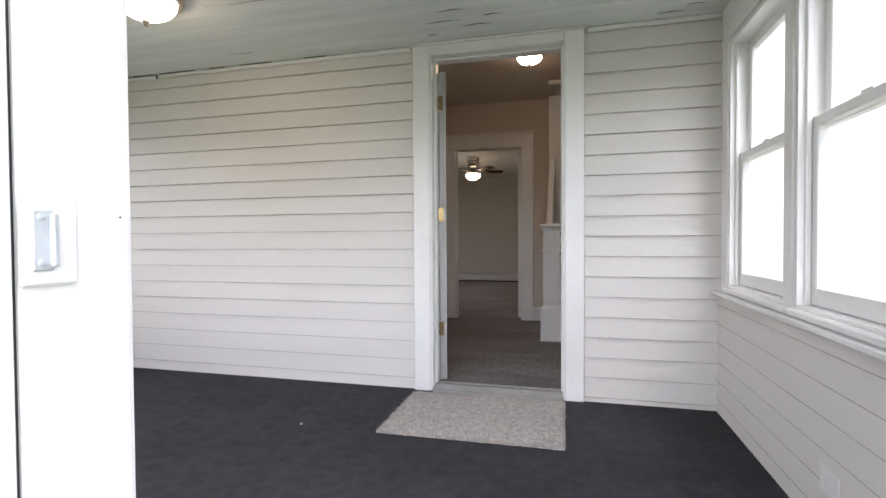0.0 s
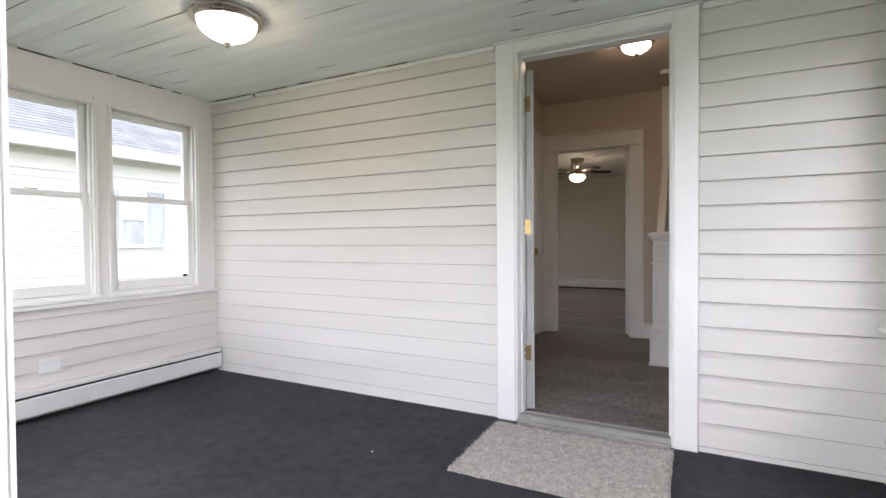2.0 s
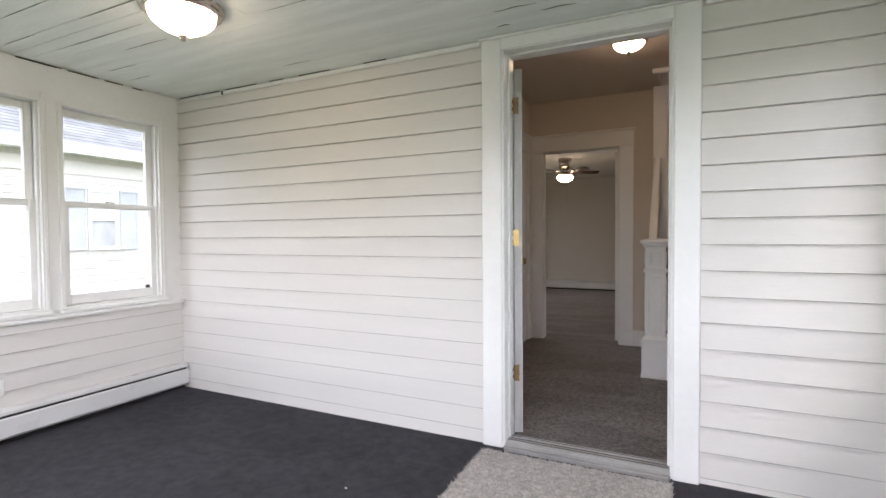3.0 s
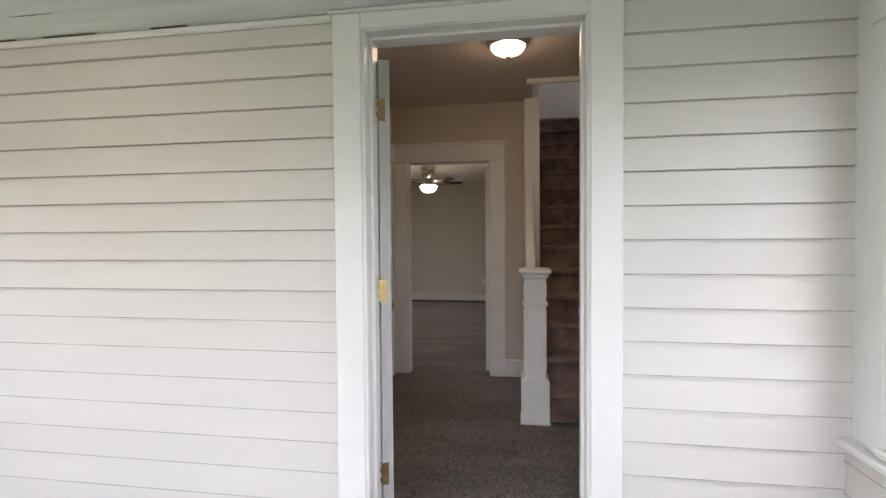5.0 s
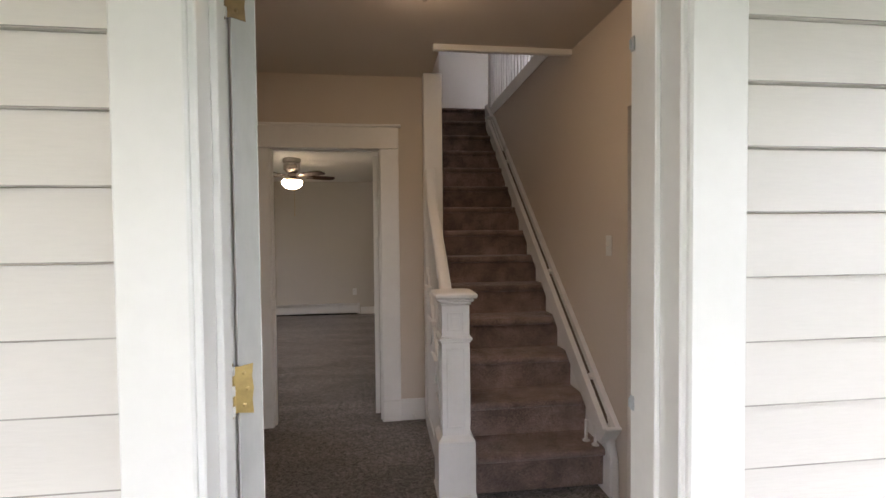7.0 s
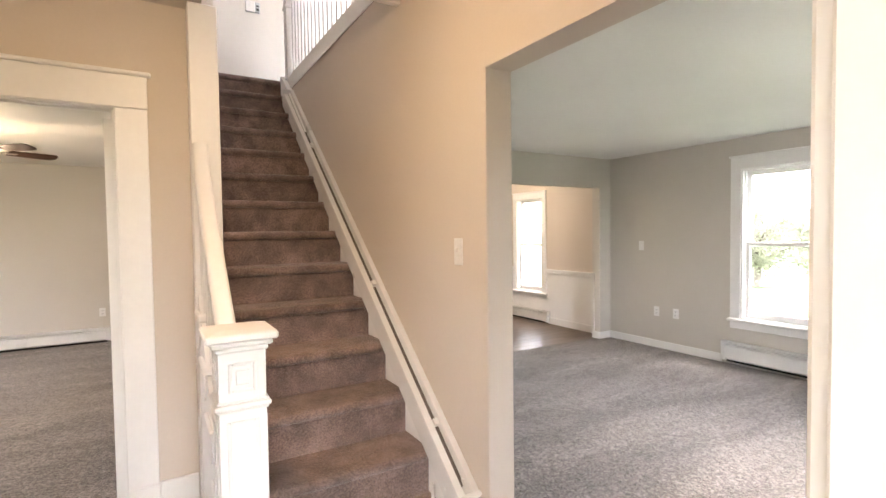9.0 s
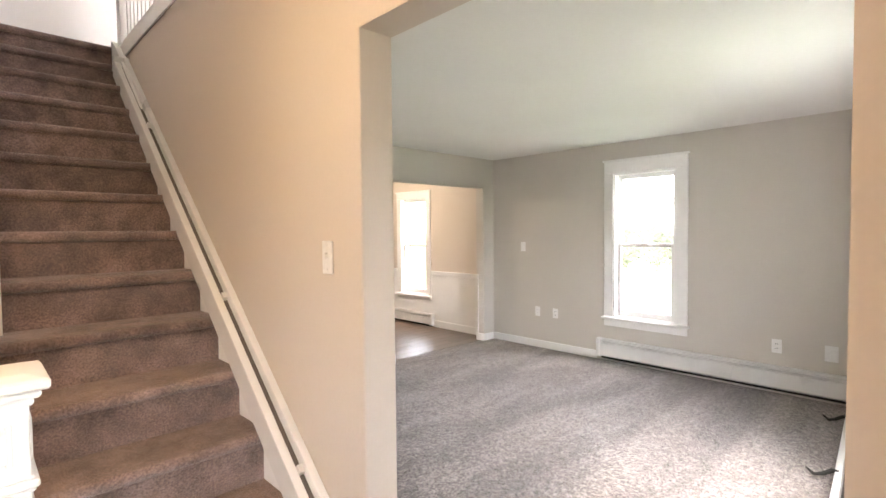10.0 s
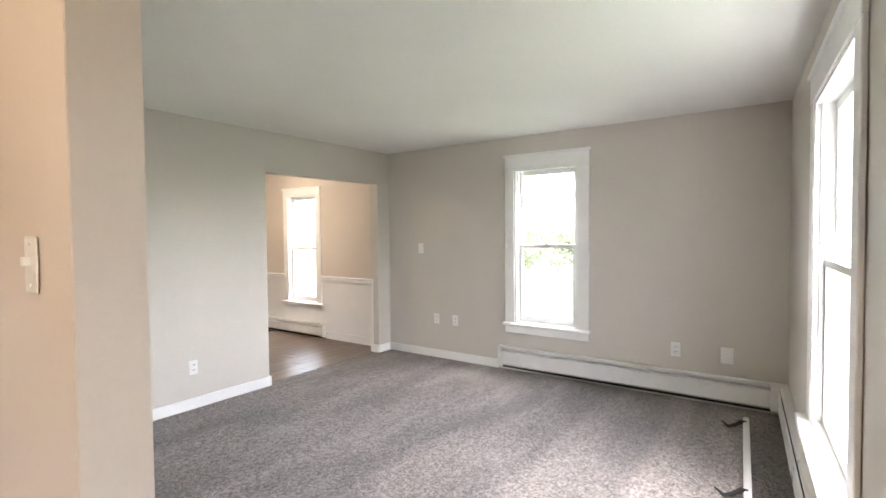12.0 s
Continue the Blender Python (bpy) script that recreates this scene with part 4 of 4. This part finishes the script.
ln2 = thing("landing_newel", pose(HX1 + 0.02, 7.55, 2.801), "white turned-block landing newel post", "newel post")
part("post", boxes((-0.045, 0.045, -0.045, 0.045, 0, 1.1), bevel=0.004), M_WHITE, ln2)
part("band", boxes((-0.055, 0.055, -0.055, 0.055, 0.62, 0.65), bevel=0.005), M_WHITE, ln2)
part("cap", boxes((-0.06, 0.06, -0.06, 0.06, 1.1, 1.13), bevel=0.006), M_WHITE, ln2)
sd = thing("wall_thermostat", pose(0.79, 8.8, 3.92), "small white thermostat with a dark display", "thermostat")
part("case", boxes((-0.09, 0.01, -0.03, -0.001, -0.06, 0.06), bevel=0.006), M_PLASTIC, sd)
part("display", boxes((0.011, 0.06, -0.03, -0.001, -0.055, 0.055), bevel=0.004), M_STEEL, sd, "grey display")
part("dark_mark", boxes((0.02, 0.05, -0.032, -0.0305, -0.04, -0.01), (0.02, 0.05, -0.032, -0.0305, 0.005, 0.02)), M_DARK, sd)

# ---- back room ----
solid("wall_back_room_left", wall_mesh("x", -3.42, -3.3, HY1, 11.05, FZ - 0.1, 2.5, [(7.3, 8.9, 0.7, 2.0)]), M_GREY, "greige wall of the back room", "wall")
solid("wall_back_room_end", boxes((-3.42, 0.0, 11.05, 11.17, FZ - 0.1, 2.5)), M_GREY, "greige wall of the back room", "wall")
solid("wall_back_room_right", boxes((-0.085, -0.056, HY1 + 0.12, 11.05, FZ - 0.1, 2.5)), M_GREY, "greige wall of the back room", "wall")
solid("ceiling_back_room", boxes((-3.3, -0.086, HY1 + 0.12, 11.05, 2.345, 2.45)), M_CEIL, "white ceiling of the back room", "ceiling")
heater("baseboard_heater", pose(-2.95, 11.048, FZ), 2.14, "white baseboard heater on the back room wall")
solid("baseboard_3", boxes((-0.76, -0.09, 11.035, 11.049, FZ, FZ + 0.13), bevel=0.004), M_WHITE, "white baseboard in the back room", "baseboard")
plate("wall_outlet", pose(-0.86, 11.049, 0.385), "outlet", "white wall outlet on the greige wall", "outlet")

fan = thing("ceiling_fan", pose(-1.459, 8.41, 2.345), "brushed nickel ceiling fan with dark blades and a lit bowl", "ceiling fan")
part("canopy", lathe([(0, 0), (0.104, 0), (0.11, -0.015), (0.107, -0.05), (0.09, -0.06), (0.1, -0.075), (0.102, -0.135), (0.065, -0.175), (0, -0.175)], 32), M_NICKEL, fan, "brushed nickel motor housing", True)
part("light_fitter", lathe([(0, -0.176), (0.05, -0.176), (0.055, -0.225), (0.104, -0.25), (0.116, -0.27), (0.0, -0.268)], 32), M_NICKEL, fan, "", True)
part("bowl", lathe([(0.112, -0.272), (0.125, -0.283), (0.119, -0.318), (0.088, -0.352), (0.04, -0.371), (0, -0.376)], 32), M_GLOW_FAN, fan, "glowing frosted glass bowl", True)
for q in range(5):
    rot = pose(0, 0, -0.215, 0, 0, 30 + 72 * q)
    arm = part("blade_arm", boxes((0.08, 0.2, -0.018, 0.018, -0.006, 0.004), (0.17, 0.26, -0.035, 0.035, -0.008, -0.002), bevel=0.002), M_NICKEL, fan, m=rot)
    bm = extrude_profile([(0.2, -0.05), (0.45, -0.062), (0.53, -0.058), (0.555, -0.03), (0.555, 0.03), (0.53, 0.058), (0.45, 0.062), (0.2, 0.05)], -0.002, 0.004, "z")
    part("blade", bm, M_BLADE, arm, "dark walnut blade", m=pose(0, 0, 0, -14))
part("pull_chain", tube([(0.03, -0.03, -0.36), (0.03, -0.03, -0.68)], 0.0025, 6), M_BRASS, fan)
part("chain_bob", lathe([(0, 0.012), (0.006, 0.008), (0.007, -0.008), (0, -0.014)], 10), M_BRASS, fan, m=pose(0.03, -0.03, -0.69))
dome_light("ceiling_light", pose(-0.177, 4.452, HZ), 0.135, 0.125, "lit dome ceiling light in the hall", M_GLOW_HALL)
dome_light("ceiling_light", pose(-1.854, 2.043, PZ - 0.002), 0.172, 0.155, "lit nickel-rimmed dome light on the porch ceiling", M_GLOW)

# ---- living room ----
solid("wall_living_far", wall_mesh("x", LX1, LX1 + 0.15, LY0 - 0.15, 11.2, FZ - 0.1, 2.5, [(5.115, 5.77, 0.47, 2.012), (8.755, 9.365, 0.44, 1.93)]), M_GREY, "greige outer wall", "wall")
FRONT = pose(LX1, 3.503, 0, rz=183.5)      # along the front wall from the far corner, its y out of doors
solid("wall_living_front", wall_mesh("y", 0.0, 0.15, -0.02, 4.06, FZ - 0.1, 2.5, [(1.47, 2.49, 0.44, 2.0)]), M_GREY, "greige front wall of the living room", "wall", m=FRONT)
solid("wall_living_back", wall_mesh("y", LY1, LY1 + 0.12, LX0, LX1, FZ - 0.1, 2.5, [(3.272, 4.77, FZ - 0.1, 1.962)]), M_GREY, "greige wall with a plain opening to the dining room", "wall")
solid("ceiling_living", boxes((LX0, LX1, LY0, LY1, LZ, LZ + 0.1)), M_CEIL, "smooth off-white living room ceiling", "ceiling")
solid("wall_stair_skin", wall_mesh("x", LX0 + 0.0005, LX0 + 0.004, LY0, LY1, FZ, LZ, [(3.39, 4.548, FZ, 2.036)]), M_GREY, "greige paint on the living room side", "wall")
solid("wall_opening_reveal", boxes((HX1 + 0.001, LX0 + 0.003, 4.544, 4.5478, FZ, 2.0315), (HX1 + 0.001, LX0 + 0.003, 3.3902, 4.5478, 2.0318, 2.0358)), M_BEIGE, "beige painted reveal of the wide opening", "wall")
window("window_5", pose(LX1, 0, 0, rz=-90), -5.77, -5.115, 0.47, 2.012, "white double-hung window with a capped casing", meet=0.505, head=0.125, casing=0.105, apron=0.075)
window("window_6", FRONT, 1.47, 2.49, 0.44, 2.0, "white double-hung front window with a deep sill", meet=0.505, head=0.125, casing=0.105, apron=0.075, stool=0.07)
window("window_7", pose(LX1, 0, 0, rz=-90), -9.365, -8.755, 0.44, 1.93, "white double-hung dining room window", meet=0.505, head=0.085, casing=0.09, apron=0.03)
heater("baseboard_heater", pose(LX1 - 0.001, 5.90, FZ + 0.022, rz=-90), 2.29, "long white baseboard heater below the window", right_cap=False, h=0.22)
heater("baseboard_heater", FRONT @ pose(0.08, -0.001, FZ + 0.022), 3.6, "long white baseboard heater under the front window", left_cap=False, h=0.22)
hc = thing("heater_corner", pose(LX1, 3.505, FZ + 0.03), "white corner piece joining two heaters", "heater corner")
part("corner_box", boxes((-0.11, -0.001, 0.001, 0.11, 0.02, 0.216), bevel=0.005), M_ENAMEL, hc)
js = thing("heater_joint_strap", FRONT @ pose(1.9, 0, FZ + 0.036, rz=180), "white joint strip clipped over the heater", "joint strip")
part("strap", extrude_profile([(0.002, 0.212), (0.06, 0.212), (0.076, 0.19), (0.076, 0.05), (0.079, 0.05), (0.079, 0.192), (0.062, 0.215), (0.002, 0.215)], -0.03, 0.03), M_ENAMEL, js)
solid("baseboard_4", boxes((LX1 - 0.016, LX1 - 0.001, 5.96, LY1 - 0.001, FZ, FZ + 0.09), bevel=0.004), M_WHITE, "white baseboard along the greige wall", "baseboard")
solid("baseboard_5", boxes((LX0 + 0.02, 3.272, LY1 - 0.016, LY1 - 0.001, FZ, FZ + 0.09), (3.273, 3.288, LY1 - 0.016, LY1 + 0.136, FZ, FZ + 0.09), bevel=0.004), M_WHITE, "white baseboard along the greige wall", "baseboard")
solid("baseboard_6", boxes((4.755, LX1 - 0.018, LY1 - 0.016, LY1 - 0.001, FZ, FZ + 0.09), (4.752, 4.769, LY1, LY1 + 0.12, FZ, FZ + 0.09), bevel=0.004), M_WHITE, "white baseboard round the opening's end", "baseboard")
W90 = dict(rz=-90)
plate("light_switch", pose(LX1 - 0.001, 6.965, 1.21, **W90), "switch", "white light switch on the greige wall", "light switch")
plate("wall_outlet", pose(LX1 - 0.001, 6.75, 0.42, **W90), "outlet", "white wall outlet on the greige wall", "outlet")
plate("wall_outlet", pose(LX1 - 0.001, 6.50, 0.42, **W90), "outlet", "white wall outlet on the greige wall", "outlet")
plate("wall_outlet", pose(LX1 - 0.001, 4.28, 0.39, **W90), "outlet", "white wall outlet above the heater", "outlet", 0.075, 0.12)
plate("blank_plate", pose(LX1 - 0.001, 3.905, 0.385, **W90), "blank", "white blank wall plate above the heater", "wall plate", 0.09, 0.13)
plate("wall_outlet", pose(2.565, LY1 - 0.001, 0.315), "outlet", "white wall outlet on the greige wall", "outlet")
plate("light_switch", pose(HX1 - 0.001, 4.74, 1.328, rz=-90), "switch", "white light switch beside the opening", "light switch", 0.066, 0.112)
plate("blank_plate", pose(PX0 + 0.017, 1.853, 0.30, rz=90), "blank", "white blank cover on the porch siding", "wall plate", 0.12, 0.09)
plate("blank_plate", pose(PX1 - 0.017, 1.81, 0.19, rz=-90), "blank", "white blank cover on the porch siding", "wall plate", 0.12, 0.09)

heater("baseboard_heater", pose(PX0 + 0.019, 0.75, 0, rz=90), 2.25, "white baseboard heater on the porch wall", right_cap=False, h=0.19, shut=False)

# loose heater cover lying on the carpet, hooks up
cover = thing("loose_heater_cover", pose(2.9, 3.645, FZ, rz=3.6), "white heater front cover lying loose on the carpet", "heater cover")
part("cover", extrude_profile([(-0.02, 0.0), (-0.019, 0.05), (-0.014, 0.056), (0.014, 0.056), (0.019, 0.05), (0.02, 0.0)], 0.0, 1.72), M_ENAMEL, cover)
for u in (0.56, 1.62):
    part("hook", tube([(u, 0.0, 0.05), (u, 0.03, 0.052), (u - 0.02, 0.07, 0.03), (u - 0.03, 0.11, 0.018), (u - 0.02, 0.15, 0.045)], [0.012, 0.013, 0.012, 0.01, 0.004], 8), M_DARK, cover, "dark curved hanger", True)

# ---- dining room ----
solid("wall_dining_back", boxes((LX0, LX1, 11.2, 11.32, FZ - 0.1, 2.5)), M_BEIGE, "beige dining room wall", "wall")
solid("ceiling_dining", boxes((LX0, LX1, LY1 + 0.12, 11.2, LZ, LZ + 0.1)), M_CEIL, "white dining room ceiling", "ceiling")
solid("wall_dining_side", boxes((LX0 - 0.1, LX0, 8.8, 11.2, FZ - 0.1, 2.5)), M_BEIGE, "beige dining room wall", "wall")
solid("wall_dining_skin", wall_mesh("x", LX1 - 0.004, LX1 - 0.0005, LY1 + 0.121, 11.199, 0.81, LZ, [(8.755, 9.365, 0.44, 1.93)]), M_BEIGE, "beige paint above the dining room chair rail", "wall")
solid("trim_wainscot", boxes((LX1 - 0.006, LX1 - 0.001, LY1 + 0.121, 8.664, FZ, 0.79), (LX1 - 0.006, LX1 - 0.001, 9.456, 11.199, FZ, 0.79), (LX1 - 0.006, LX1 - 0.001, 8.664, 9.456, FZ, 0.375)), M_WHITE, "white painted lower wall of the dining room", "wainscot")
solid("trim_chair_rail", boxes((LX1 - 0.03, LX1 - 0.005, LY1 + 0.121, 8.662, 0.79, 0.82), (LX1 - 0.02, LX1 - 0.0065, LY1 + 0.121, 8.662, 0.75, 0.789), (LX1 - 0.03, LX1 - 0.005, 9.458, 11.19, 0.79, 0.82), (LX1 - 0.02, LX1 - 0.0065, 9.458, 11.19, 0.75, 0.789), (4.77, LX1 - 0.031, LY1 + 0.121, LY1 + 0.14, 0.75, 0.82), bevel=0.005), M_WHITE, "white chair rail moulding", "trim")
solid("trim_corner_bead", boxes((4.763, 4.7695, 7.535, 7.573, FZ + 0.091, 0.825), (4.757, 4.7695, 7.53, 7.577, 0.826, 0.845), bevel=0.002), M_WHITE, "white corner bead where the wainscot ends", "trim")
solid("trim_opening_bead", boxes((3.2725, 3.279, 7.532, 7.573, FZ + 0.091, 0.80), bevel=0.002), M_WHITE, "white corner bead on the dining side of the opening", "trim")
rod = thing("rod_bracket", pose(3.272, 7.53, 1.925), "small dark metal bracket in the opening's corner", "bracket")
part("cup", lathe([(0, 0.05), (0.013, 0.048), (0.014, 0.012), (0.022, 0.01), (0.022, 0), (0, 0)], 14), M_DARK, rod, smooth=True, m=pose(0, 0, 0, 0, 90))
dome_light("ceiling_light", pose(3.93, 9.0, LZ), 0.16, 0.135, "lit dome ceiling light in the dining room", M_GLOW_DINING)
solid("baseboard_7", boxes((LX1 - 0.022, LX1 - 0.0065, LY1 + 0.14, 8.60, FZ, FZ + 0.1), (4.77, LX1 - 0.023, LY1 + 0.121, LY1 + 0.136, FZ, FZ + 0.1), bevel=0.004), M_WHITE, "white dining room baseboard", "baseboard")
heater("baseboard_heater", pose(LX1 - 0.007, 10.6, FZ, rz=-90), 1.97, "white baseboard heater under the dining room window", h=0.19)

# planks of the dining floor
rng = random.Random(9)
shapes = {}
yy = 7.523
for r in range(15):
    x = 2.2 + rng.uniform(0, 0.9)
    first = True
    while x < LX1 - 0.01:
        ln = rng.choice((0.9, 1.2))
        x1 = min(x + ln, LX1 - 0.008)
        wd = round(x1 - x, 2)
        if wd > 0.05:
            if wd not in shapes:
                shapes[wd] = mesh_of("plank", boxes((0.001, wd - 0.001, 0.001, 0.141, 0, 0.016), bevel=0.0012), M_PLANK)
            ob = new("plank", shapes[wd])
            ob.parent = dining_floor
            ob.location = (x, yy, FZ - 0.0155)
        x = x1
    yy += 0.142

# ---- rug ----
rug = thing("door_mat", pose(-0.31, 2.607, 0, rz=0.6), "grey shaggy door mat on the porch floor", "door mat")
bm = bmesh.new()
bmesh.ops.create_grid(bm, x_segments=60, y_segments=44, size=0.5)
for v in bm.verts:
    v.co.x *= 0.905
    v.co.y *= 0.64
    e = min(0.4525 - abs(v.co.x), 0.32 - abs(v.co.y))
    v.co.z = 0.004 + 0.012 * min(1, e / 0.012) + 0.006 * noise.noise((v.co.x * 40, v.co.y * 40, 2)) * (e > 0.005)
    v.co.x += 0.004 * noise.noise((v.co.x * 20, v.co.y * 20, 7))
    v.co.y += 0.006 * noise.noise((v.co.x * 20, v.co.y * 20, 11))
part("backing", bm, M_RUG, rug, smooth=True)
bm = bmesh.new()
rng = random.Random(3)
for i in range(14000):
    x, y = rng.uniform(-0.452, 0.452), rng.uniform(-0.32, 0.32)
    a, h, s = rng.uniform(0, 6.28), rng.uniform(0.006, 0.014), rng.uniform(0.0022, 0.004)
    tip = Vector((x + rng.uniform(-0.012, 0.012), y + rng.uniform(-0.012, 0.012), 0.012 + h))
    c = [Vector((x + s * math.cos(a + q), y + s * math.sin(a + q), 0.008)) for q in (0, 2.1, 4.2)]
    vs = [bm.verts.new(p) for p in c] + [bm.verts.new(tip)]
    for f in ((0, 1, 3), (1, 2, 3), (2, 0, 3)):
        bm.faces.new([vs[q] for q in f])
tagged(part("pile", bm, M_RUG, rug), kind="stuff")
lint = thing("lint", pose(-1.18, 2.30, 0), "tiny white scrap on the dark porch carpet", "lint")
part("scrap", boxes((-0.005, 0.005, -0.003, 0.003, 0.0005, 0.004), bevel=0.001), M_PLASTIC, lint)

# ---- outdoors ----
nb = thing("neighbour_house", pose(-8.5, 3, -0.6), "pale sided neighbouring house with grey shingle roof", "house")
part("wall", boxes((-7, 0, -6, 7, 0, 3.08)), M_NBSIDE, nb)
for i in range(23):
    part("siding_course", extrude_profile([(0.0, 0.1 + i * 0.115), (0.022, 0.1 + i * 0.115), (0.004, 0.216 + i * 0.115), (0, 0.216 + i * 0.115)], -6, 7, "y"), M_NBSIDE, nb)
part("frieze_board", boxes((0.001, 0.03, -6, 7, 2.75, 2.96), bevel=0.004), M_WHITE, nb, "white frieze board")
part("soffit", boxes((0.001, 0.42, -6.3, 7.3, 3.06, 3.08)), M_WHITE, nb)
part("fascia", boxes((0.42, 0.505, -6.3, 7.3, 3.01, 3.18), bevel=0.01), M_WHITE, nb, "white gutter and fascia")
roof = part("roof", extrude_profile([(0.47, 3.17), (-3.5, 5.68), (-7.47, 3.17), (-7.4, 3.1), (-3.5, 5.58), (0.42, 3.1)], -6.3, 7.3, "y"), M_SHINGLE, nb, "grey asphalt shingle roof")
for i in range(40):
    t0 = i / 40
    xa, za = 0.49 - 3.97 * t0, 3.175 + 2.51 * t0
    xb, zb = xa - 3.97 / 40, za + 2.51 / 40
    part("shingle_course", extrude_profile([(xa, za), (xa + 0.004, za + 0.012), (xb, zb + 0.004), (xb, zb - 0.002)], -6.3, 7.3, "y"), M_SHINGLE, roof)
for wy in (2.425, -1.6):
    wdw = part("window", bar_frame(-0.245, 0.245, -0.5, 0.5, 0.055, -0.05, 0.0), M_WHITE, nb, m=pose(0.02, wy, 2.04, rz=90))
    part("pane", boxes((-0.19, 0.19, -0.02, -0.012, -0.445, 0.445)), M_NBGLASS, wdw)
    part("meeting_rail", boxes((-0.19, 0.19, -0.045, -0.021, -0.02, 0.025), bevel=0.004), M_WHITE, wdw)
    part("blind", boxes((-0.188, 0.188, -0.024, -0.0205, 0.03, 0.44)), M_WHITE, wdw, "white half-drawn blind")
    for side in (-1, 1):
        sh = part("shutter", bar_frame(-0.155, 0.155, -0.5, 0.5, 0.03, -0.045, -0.005), M_SHUTTER, nb, "blue-grey louvred shutter", m=pose(0.02, wy + side * 0.415, 2.04, rz=90))
        bm = boxes((-0.1245, 0.1245, -0.022, -0.014, -0.4695, 0.4695))
        for q in range(18):
            z = -0.455 + q * 0.052
            box(bm, -0.125, 0.125, -0.027, -0.0225, z, z + 0.036)
        part("louvres", bm, M_SHUTTER, sh)


def tree(m, height, spread, seed, label):
    rng = random.Random(seed)
    t = thing("tree", m, label, "tree", "garden trees")
    part("trunk", tube([(0, 0, 0), (0.05, 0.02, height * 0.3), (0, 0.06, height * 0.55), (0.08, 0, height * 0.8)], [0.14, 0.11, 0.08, 0.03], 10), M_BARK, t, smooth=True)
    for q in range(5):
        a = q * 1.26 + rng.uniform(-0.3, 0.3)
        z = height * rng.uniform(0.3, 0.6)
        part("limb", tube([(0, 0, z), (spread * 0.3 * math.cos(a), spread * 0.3 * math.sin(a), z + height * 0.12), (spread * 0.65 * math.cos(a), spread * 0.65 * math.sin(a), z + height * 0.22)], [0.06, 0.04, 0.015], 7), M_BARK, t)
    bm = bmesh.new()
    cl = [(Vector((rng.gauss(0, spread * 0.42), rng.gauss(0, spread * 0.42), height * rng.uniform(0.3, 1.0))), rng.uniform(0.25, 0.6)) for _ in range(46)]
    for c, r in cl:
        for _ in range(90):
            p = c + Vector((rng.gauss(0, r * 0.5), rng.gauss(0, r * 0.5), rng.gauss(0, r * 0.4)))
            d = Vector((rng.gauss(0, 1), rng.gauss(0, 1), rng.gauss(0, 0.6))).normalized()
            e = d.orthogonal().normalized()
            s = rng.uniform(0.04, 0.09)
            bm.faces.new([bm.verts.new(q) for q in (p - d * s, p + e * s * 0.5, p + d * s, p - e * s * 0.5)])
    tagged(part("crown", bm, M_LEAF, t), kind="stuff")
    return t


for i, (tx, ty, th, sp) in enumerate(((17.5, 11.8, 2.7, 1.7), (20.5, 13.6, 3.3, 2.0), (18.5, 9.9, 2.2, 1.6), (31, 13, 2.7, 2.2), (34, 17.5, 3.4, 2.6), (30, 20, 2.6, 2.0), (36, 9, 3.0, 2.4), (33, 25, 3.6, 2.6), (38, 33, 4.2, 3.0))):
    tree(pose(tx, ty, -0.6), th, sp, i + 1, ("broad leafy green garden tree", "low leafy green shrub tree")[th < 2.9])

for cz, cy0, cz1 in ((6.6, 10, 4.9), (3.5, 10, 2.75), (1.85, 10, 1.62)):
    cb = thing("overhead_cable", pose(7.0, 16.5, cz), "thin dark overhead cable", "cable", "overhead cables")
    part("strand", tube([(0, 10, 0.9 * (cz - cz1)), (0, 2, 0.02), (0, -1.6, -0.3 * (cz - cz1)), (0, -4.2, cz1 - cz), (-1.2, -4.7, min(cz1, 2.5) - cz), (-2.1, -5.175, min(cz1, 2.3) - cz)], 0.012, 6), M_DARK, cb)
latch = thing("sash_latch", pose(PX0 - 0.03, 2.775, 0.775), "small dark bronze latch on the window sash", "latch")
part("tab", boxes((0.0, 0.014, -0.02, 0.012, 0.0, 0.022), bevel=0.004), M_DARKCRACK, latch)
